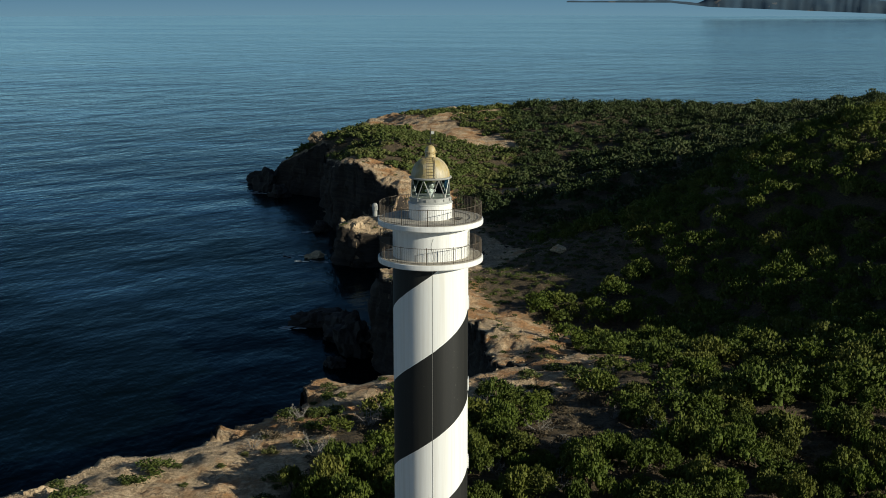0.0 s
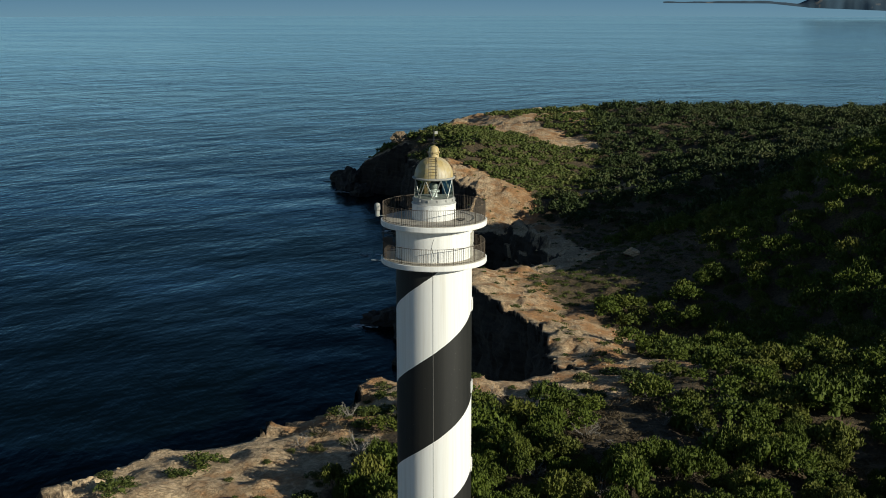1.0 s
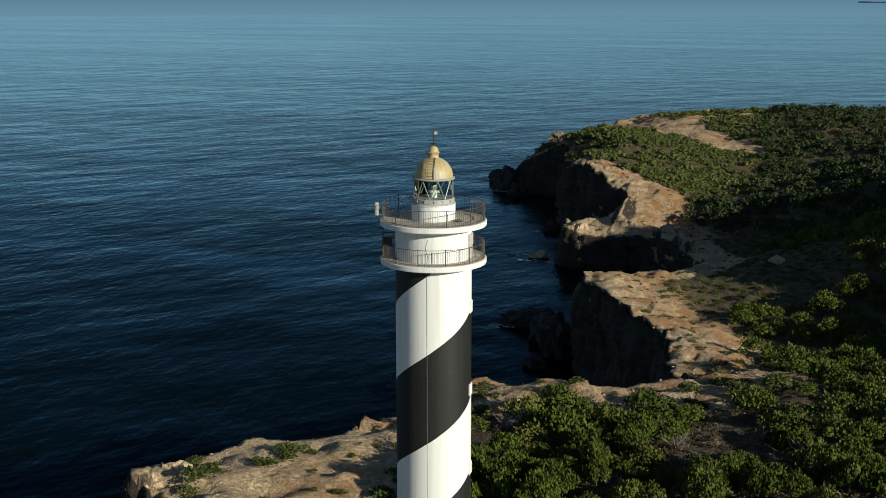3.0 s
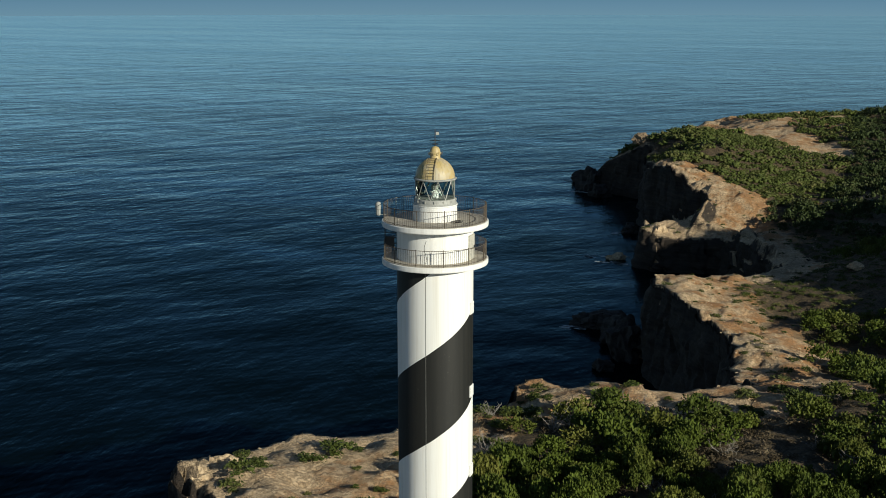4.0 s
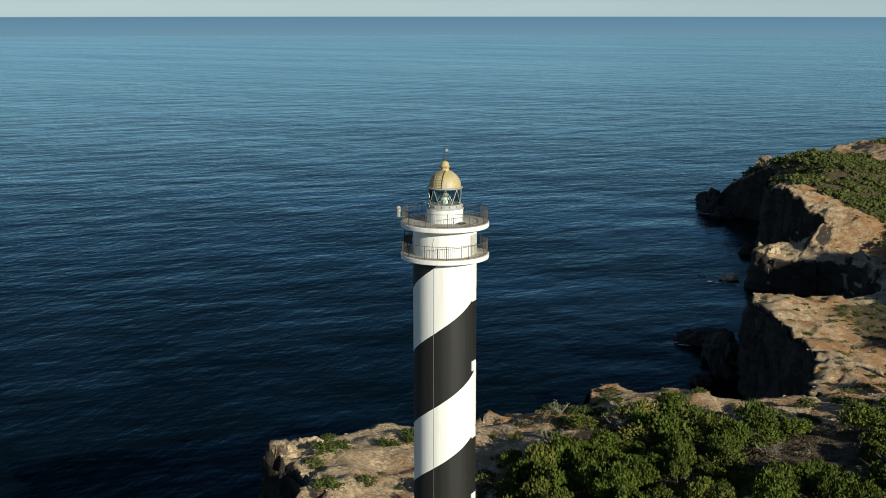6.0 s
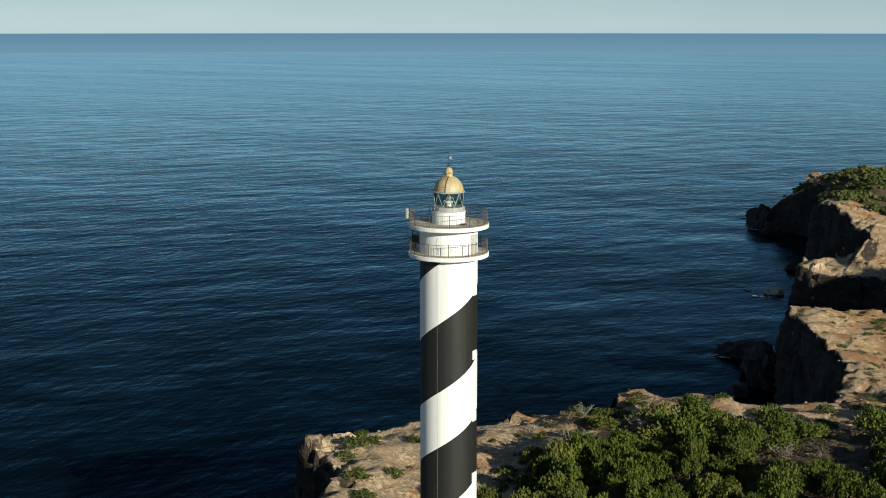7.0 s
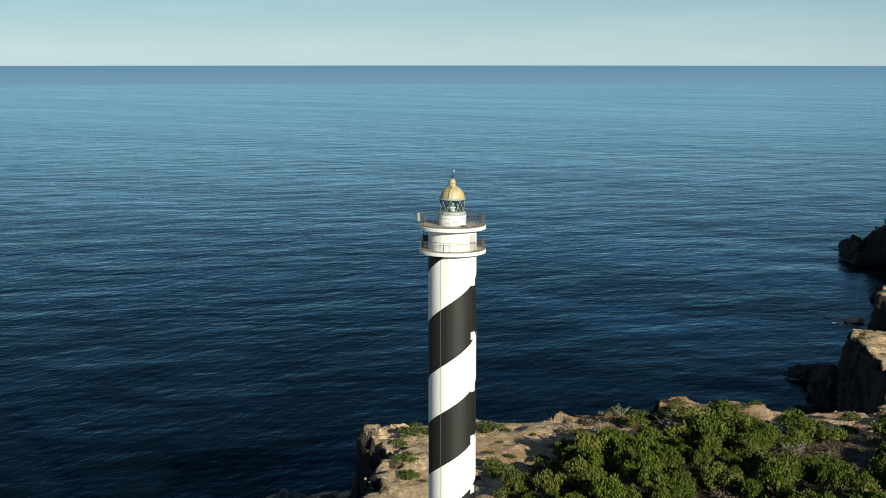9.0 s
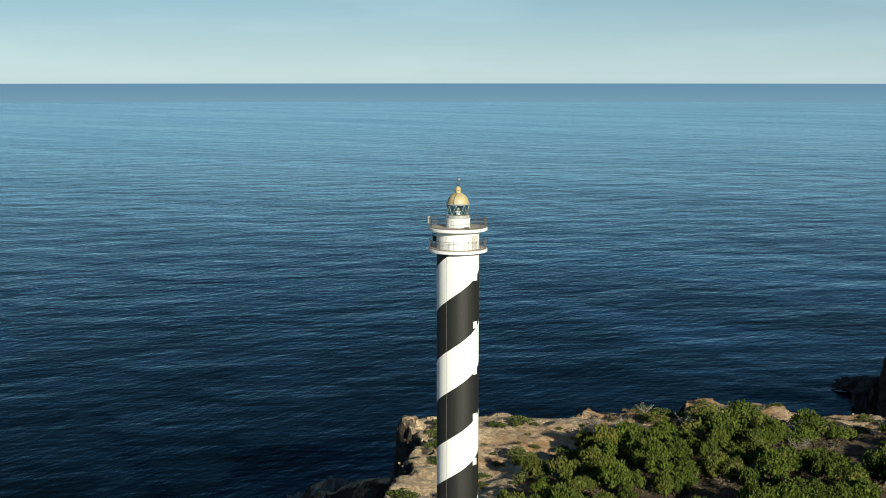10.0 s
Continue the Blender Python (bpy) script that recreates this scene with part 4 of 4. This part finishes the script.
def pine(seed, height, wide, material, name, label):
    """A low coastal pine or juniper: crooked trunk, limbs and a clumped crown."""
    rs = np.random.RandomState(seed + 500)
    tree = thing(name, label, "tree", (0, 0, -900))
    bm = bmesh.new()
    lean = rs.uniform(-0.2, 0.2, 2)
    pts = [(lean[0] * k * height * 0.2, lean[1] * k * height * 0.2, -0.5 + k * 0.22 * height) for k in range(4)]
    tube(bm, pts, [0.14, 0.11, 0.09, 0.05], 6)
    for _ in range(4):
        a = rs.uniform(0, 2 * math.pi)
        tube(bm, [pts[1], (pts[1][0] + 0.3 * wide * math.cos(a), pts[1][1] + 0.3 * wide * math.sin(a), 0.4 * height), (0.6 * wide * math.cos(a), 0.6 * wide * math.sin(a), 0.55 * height)], [0.07, 0.05, 0.03], 5)
    part("trunk", bm, M_BARK, tree)
    v, f = crown_arrays(seed, 18, 84, 0.10, wide, height * 0.95, (6, 4), (0.20, 0.36))
    crown = new("crown", faces_mesh("crown", v, f, material))
    crown.parent = tree
    return tree


def shrub(seed, material, name, label):
    v, f = crown_arrays(seed, 6, 70, 0.16, 1.0, 0.62, (6, 4), (0.34, 0.5))
    ob = new(name, faces_mesh(name, v, f, material))
    return tagged(ob, label, "shrub")


P_LABEL = "dense green coastal pine with a rounded ragged crown"
pines = [pine(100 + i, 4.1 + 0.3 * (i % 3), 2.7, M_PINE, "pine_tree", P_LABEL) for i in range(6)]
shrubs = [shrub(200 + i, M_SCRUB, "shrub", "low olive-green shrub on bare ochre ground") for i in range(4)]


def scatter(x0, x1, y0, y1, step, keep, seed):
    r = np.random.RandomState(seed)
    x, y = np.meshgrid(np.arange(x0, x1, step), np.arange(y0, y1, step))
    x = (x + r.uniform(-0.48, 0.48, x.shape) * step).ravel()
    y = (y + r.uniform(-0.48, 0.48, y.shape) * step).ravel()
    z, sd = land(x, y)
    w = wooded(x, y, sd)
    ok = keep(x, y, sd, w, r.rand(len(x)))
    return x[ok], y[ok], z[ok], r


# single trees on the headland behind the tower
x, y, z, r = scatter(-45, 62, 22, 104, 3.9, lambda x, y, sd, w, q: (w > 0.42 + 0.4 * q) & (sd > 13) & (np.hypot(x, y) > 9) & (fbm(x / 8, y / 8, 2, 131) < 0.11), 21)
order = np.argsort(y - 0.3 * x)[:290]
back = np.clip(0.4 + inland(x, y) / 50, 0.5, 1.05)
for k, i in enumerate(order):
    s = (0.45 + 0.62 * r.rand() ** 1.2) * back[i]
    m = pose(x[i], y[i], z[i] - 0.15, 0, 0, r.uniform(0, 360)) @ Matrix.Diagonal((s, s * r.uniform(0.8, 1.1), s * r.uniform(0.75, 1.2), 1))
    t = copy_thing(pines[k % 6], m)
    t.matrix_basis = m
    tagged(t, group="trees on the headland")
rest = np.setdiff1d(np.arange(len(x)), order)
near_rest = np.stack([x[rest], y[rest], z[rest]], -1)

# low shrubs dotted over the bare rim
x, y, z, r = scatter(-62, 40, 8, 132, 2.6, lambda x, y, sd, w, q: (w < 0.62) & (sd > 2.5) & (q < 0.21), 31)
for k in range(min(len(x), 290)):
    s = 0.6 + 1.9 * r.rand() ** 1.5
    m = pose(x[k], y[k], z[k] - 0.1, 0, 0, r.uniform(0, 360)) @ Matrix.Diagonal((s, s, s, 1))
    t = copy_thing(shrubs[k % 4], m)
    t.matrix_basis = m
    tagged(t, group="shrubs on the rim")
for o in pines:
    for c in o.children:
        bpy.data.objects.remove(c)
    bpy.data.objects.remove(o)
for o in shrubs:
    bpy.data.objects.remove(o)


def woods(name, label, spots, protos, size, material, r):
    """Many crowns joined into one body."""
    vs, fs, tint, n0 = [], [], [], 0
    quads = [np.array([q if len(q) == 4 else (*q, q[-1]) for q in f]) for _, f in protos]
    for p in spots:
        k = r.randint(len(protos))
        v = protos[k][0]
        a, s = r.uniform(0, 2 * math.pi), size * r.uniform(0.5, 1.35)
        ca, sa = math.cos(a) * s, math.sin(a) * s
        hz = s * r.uniform(0.75, 1.25)
        vs.append(np.stack([v[:, 0] * ca - v[:, 1] * sa + p[0], v[:, 0] * sa + v[:, 1] * ca + p[1], v[:, 2] * hz + p[2] - 0.3], -1))
        fs.append(quads[k] + n0)
        tint.append(np.full(len(v), r.rand(), dtype=np.float32))
        n0 += len(v)
    me = from_arrays(name, np.concatenate(vs), np.concatenate(fs), material, True)
    me.attributes.new("tree", "FLOAT", "POINT").data.foreach_set("value", np.concatenate(tint))
    return tagged(new(name, me), label, "woods", kind="stuff")


mid = [crown_arrays(300 + i, 13, 34, 0.112, 2.9, 3.4, (5, 3), (0.22, 0.38)) for i in range(6)]
far = [crown_arrays(320 + i, 6, 7, 0.17, 3.0, 2.2, (5, 4), (0.32, 0.52), 0.7) for i in range(6)]
wide = [crown_arrays(330 + i, 9, 13, 0.17, 3.1, 3.0, (5, 3), (0.26, 0.44), 0.68) for i in range(6)]
x, y, z, r = scatter(-40, 120, 104, 330, 5.0, lambda x, y, sd, w, q: (w > 0.34 + 0.55 * q) & (sd > np.where(y < 165, 17, 7)) & (np.hypot((x - 12) / 26, (y - 268) / 36) > 1), 41)
woods("pine_wood", "dense pine wood covering the slope", np.concatenate([near_rest, np.stack([x, y, z], -1)]), mid, 1.1, M_PINE, r)
x, y, z, r = scatter(-110, 290, 330, 700, 6.9, lambda x, y, sd, w, q: (w > 0.2 + 0.3 * q) & (sd > 5) & (x < 25 + 0.33 * (y + 85)), 51)
low = (x < 0) & (y > 415)
woods("far_wood", "dark pine wood on the far hillside", np.stack([x, y, z], -1)[~low], wide, 1.3, M_FAR, r)
x, y, z, r = scatter(-125, 2, 415, 720, 3.5, lambda x, y, sd, w, q: (w > 0.2 + 0.3 * q) & (sd > 4), 53)
woods("far_scrub", "low green scrub on the far headland", np.stack([x, y, z], -1)[fbm(x / 9, y / 9, 3, 151) > -0.3], far, 0.9, M_SCRUB, r)
x, y, z, r = scatter(-80, 60, 130, 560, 5.0, lambda x, y, sd, w, q: (w < 0.4) & (sd > 2) & (q < np.where(y > 300, 0.4, 0.55)), 61)
vx, vy, vz, r = scatter(-20, 62, 225, 372, 2.7, lambda x, y, sd, w, q: (hollow(x, y) > 0.2 + 0.7 * q) & ((w < 0.6) | (np.hypot((x - 12) / 26, (y - 268) / 36) < 1)), 67)
x, y, z = np.concatenate([x, vx]), np.concatenate([y, vy]), np.concatenate([z, vz])
woods("scrub", "scattered low scrub on the bare rock shelves", np.stack([x, y, z], -1), [crown_arrays(340 + i, 5, 20, 0.2, 1.2, 0.7, (6, 4)) for i in range(4)], 1.0, M_SCRUB, r)

x, y, z, r = scatter(-52, 66, 30, 136, 2.6, lambda x, y, sd, w, q: (w > 0.12) & (sd > 4) & (q < 0.8) & (np.hypot(x, y) > 7), 63)
woods("dry_brush", "grey-brown dry brush between the pines", np.stack([x, y, z], -1), [crown_arrays(360 + i, 5, 30, 0.19, 1.5, 0.8, None) for i in range(5)], 0.95, M_DRY, r)


# loose stones along the rim
def stones(name, label, spots, size, material, seed):
    r = np.random.RandomState(seed)
    vs, fs, n0 = [], [], 0
    for p in spots:
        v, f = blob(r, 5, 3, (0.55, 1.2))
        s = size * r.uniform(0.35, 1.3) ** 1.6
        a = r.uniform(0, 6.3)
        v = v * np.array([1, r.uniform(0.6, 1), r.uniform(0.35, 0.7)]) * s
        vs.append(np.stack([v[:, 0] * math.cos(a) - v[:, 1] * math.sin(a), v[:, 0] * math.sin(a) + v[:, 1] * math.cos(a), v[:, 2]], -1) + p)
        fs.append(np.array(f) + n0)
        n0 += len(v)
    return tagged(new(name, faces_mesh(name, np.concatenate(vs), np.concatenate(fs).tolist(), material, False)), label, "stones", kind="stuff")


x, y, z, r = scatter(-70, 40, 5, 140, 0.65, lambda x, y, sd, w, q: (w < 0.5) & (sd > 0.5) & (q < 0.42), 71)
stones("loose_stones", "loose pale limestone rubble on the cliff top", np.stack([x, y, z - 0.03], -1), 0.13, M_STONE, 72)
x, y, z, r = scatter(-75, 40, 0, 140, 1.1, lambda x, y, sd, w, q: (w < 0.5) & (sd > -2.5) & (sd < 3) & (q < 0.16), 75)
stones("brink_blocks", "broken pale limestone blocks along the cliff edge", np.stack([x, y, z - 0.12], -1), 0.38, M_STONE, 76)
x, y, z, r = scatter(-60, 40, 138, 460, 1.5, lambda x, y, sd, w, q: (w < 0.4) & (sd > 0) & (q < 0.4), 73)
stones("loose_stones", "pale limestone blocks on the far shelves", np.stack([x, y, z - 0.08], -1), 0.33, M_STONE, 74)


# ---- small things on the headland ----
def dead_shrub(seed):
    r = np.random.RandomState(seed)
    bm = bmesh.new()
    for _ in range(9):
        a, h = r.uniform(0, 6.3), r.uniform(0.8, 1.5)
        p, pts = np.zeros(3), [(0, 0, -0.1)]
        for k in range(4):
            p = p + np.array([math.cos(a) * 0.28, math.sin(a) * 0.28, h * 0.27]) + r.normal(size=3) * 0.08
            pts.append(tuple(p))
        tube(bm, pts, [0.045, 0.035, 0.028, 0.02, 0.012], 4)
        for q in pts[2:]:
            for _ in range(3):
                e = np.array(q) + r.normal(size=3) * 0.22 + np.array([0, 0, 0.2])
                tube(bm, [q, tuple((np.array(q) + e) / 2 + r.normal(size=3) * 0.04), tuple(e)], [0.016, 0.012, 0.007], 3)
    return tagged(new("dead_shrub", mesh_of("dead_shrub", bm, M_DEAD)), "bare grey dead shrub among the pines", "shrub", "dead shrubs")


dead = [dead_shrub(i) for i in range(4)]
spots = [(-4, 78), (-10, 70), (3, 66), (9, 84), (-16, 88), (-22, 76), (14, 74), (-2, 96), (20, 92), (6, 104), (-27, 92), (-14, 58), (26, 84), (-8, 108), (18, 108), (-32, 82), (31, 99), (11, 60)]
hz, _ = land(np.array([p[0] for p in spots]), np.array([p[1] for p in spots]))
for k, (p, h) in enumerate(zip(spots, hz)):
    s = 0.9 + 0.12 * (k % 7)
    m = pose(p[0], p[1], float(h) - 0.05, 0, 0, 67 * k) @ Matrix.Diagonal((s * 1.3, s * 1.3, s, 1))
    o = dead[k] if k < 4 else copy_thing(dead[k % 4], m)
    o.matrix_basis = m

v, f = crown_arrays(777, 8, 190, 0.07, 1.9, 1.7, (7, 5), (0.4, 0.55))
h, _ = land(np.array([-13.5]), np.array([38.0]))
bright = new("shrub", faces_mesh("shrub", v, f, make_leaf("spurge_foliage", (0.07, 0.11, 0.01), (0.17, 0.22, 0.015), (0.18, 0.2, 0.03))))
bright.location = (-13.5, 38, float(h[0]) - 0.1)
tagged(bright, "bright yellow-green rounded shrub among darker pines", "shrub")

# ruined plastered wall and a pale marker pillar near the western brink
h, _ = land(np.array([-29.0, -26.5]), np.array([19.5, 11.0]))
ruin = thing("ruined_wall", "low broken plastered wall near the cliff edge", "wall", (-29, 19.5, float(h[0])))
ruin.rotation_euler = (0, 0, radians(-24))
bm = bmesh.new()
prof = [(-2.6, 0.9), (-1.9, 1.5), (-0.6, 1.35), (0.5, 1.2), (1.4, 1.25), (2.4, 0.8)]
rows = [[bm.verts.new((x, y, z)) for x, t in prof for z in (-0.6, t)] for y in (-0.2, 0.2)]
n = len(prof)
for i in range(n - 1):
    for q in (rows[0], rows[1]):
        bm.faces.new((q[2 * i], q[2 * i + 2], q[2 * i + 3], q[2 * i + 1]))
    bm.faces.new((rows[0][2 * i + 1], rows[0][2 * i + 3], rows[1][2 * i + 3], rows[1][2 * i + 1]))
for i in (0, n - 1):
    bm.faces.new((rows[0][2 * i], rows[0][2 * i + 1], rows[1][2 * i + 1], rows[1][2 * i]))
bmesh.ops.recalc_face_normals(bm, faces=bm.faces)
part("wall_face", bm, M_STONE, ruin)
part("return_wall", box(bmesh.new(), (2.35, 0.9, 0.25), (0.4, 1.9, 1.5), 0, 0.05), M_STONE, ruin)
pillar = thing("marker_pillar", "pale concrete marker pillar on a stepped base", "pillar", (-26.5, 11.0, float(h[1])))
part("base", box(bmesh.new(), (0, 0, 0.45), (1.5, 1.2, 1.7), 0.3, 0.12), M_SLAB, pillar)
part("pillar", lathe([(0.34, 1.2), (0.30, 2.0), (0.34, 2.1), (0.30, 2.5), (0.12, 2.65), (0, 2.66)], 20), M_WHITE, pillar)
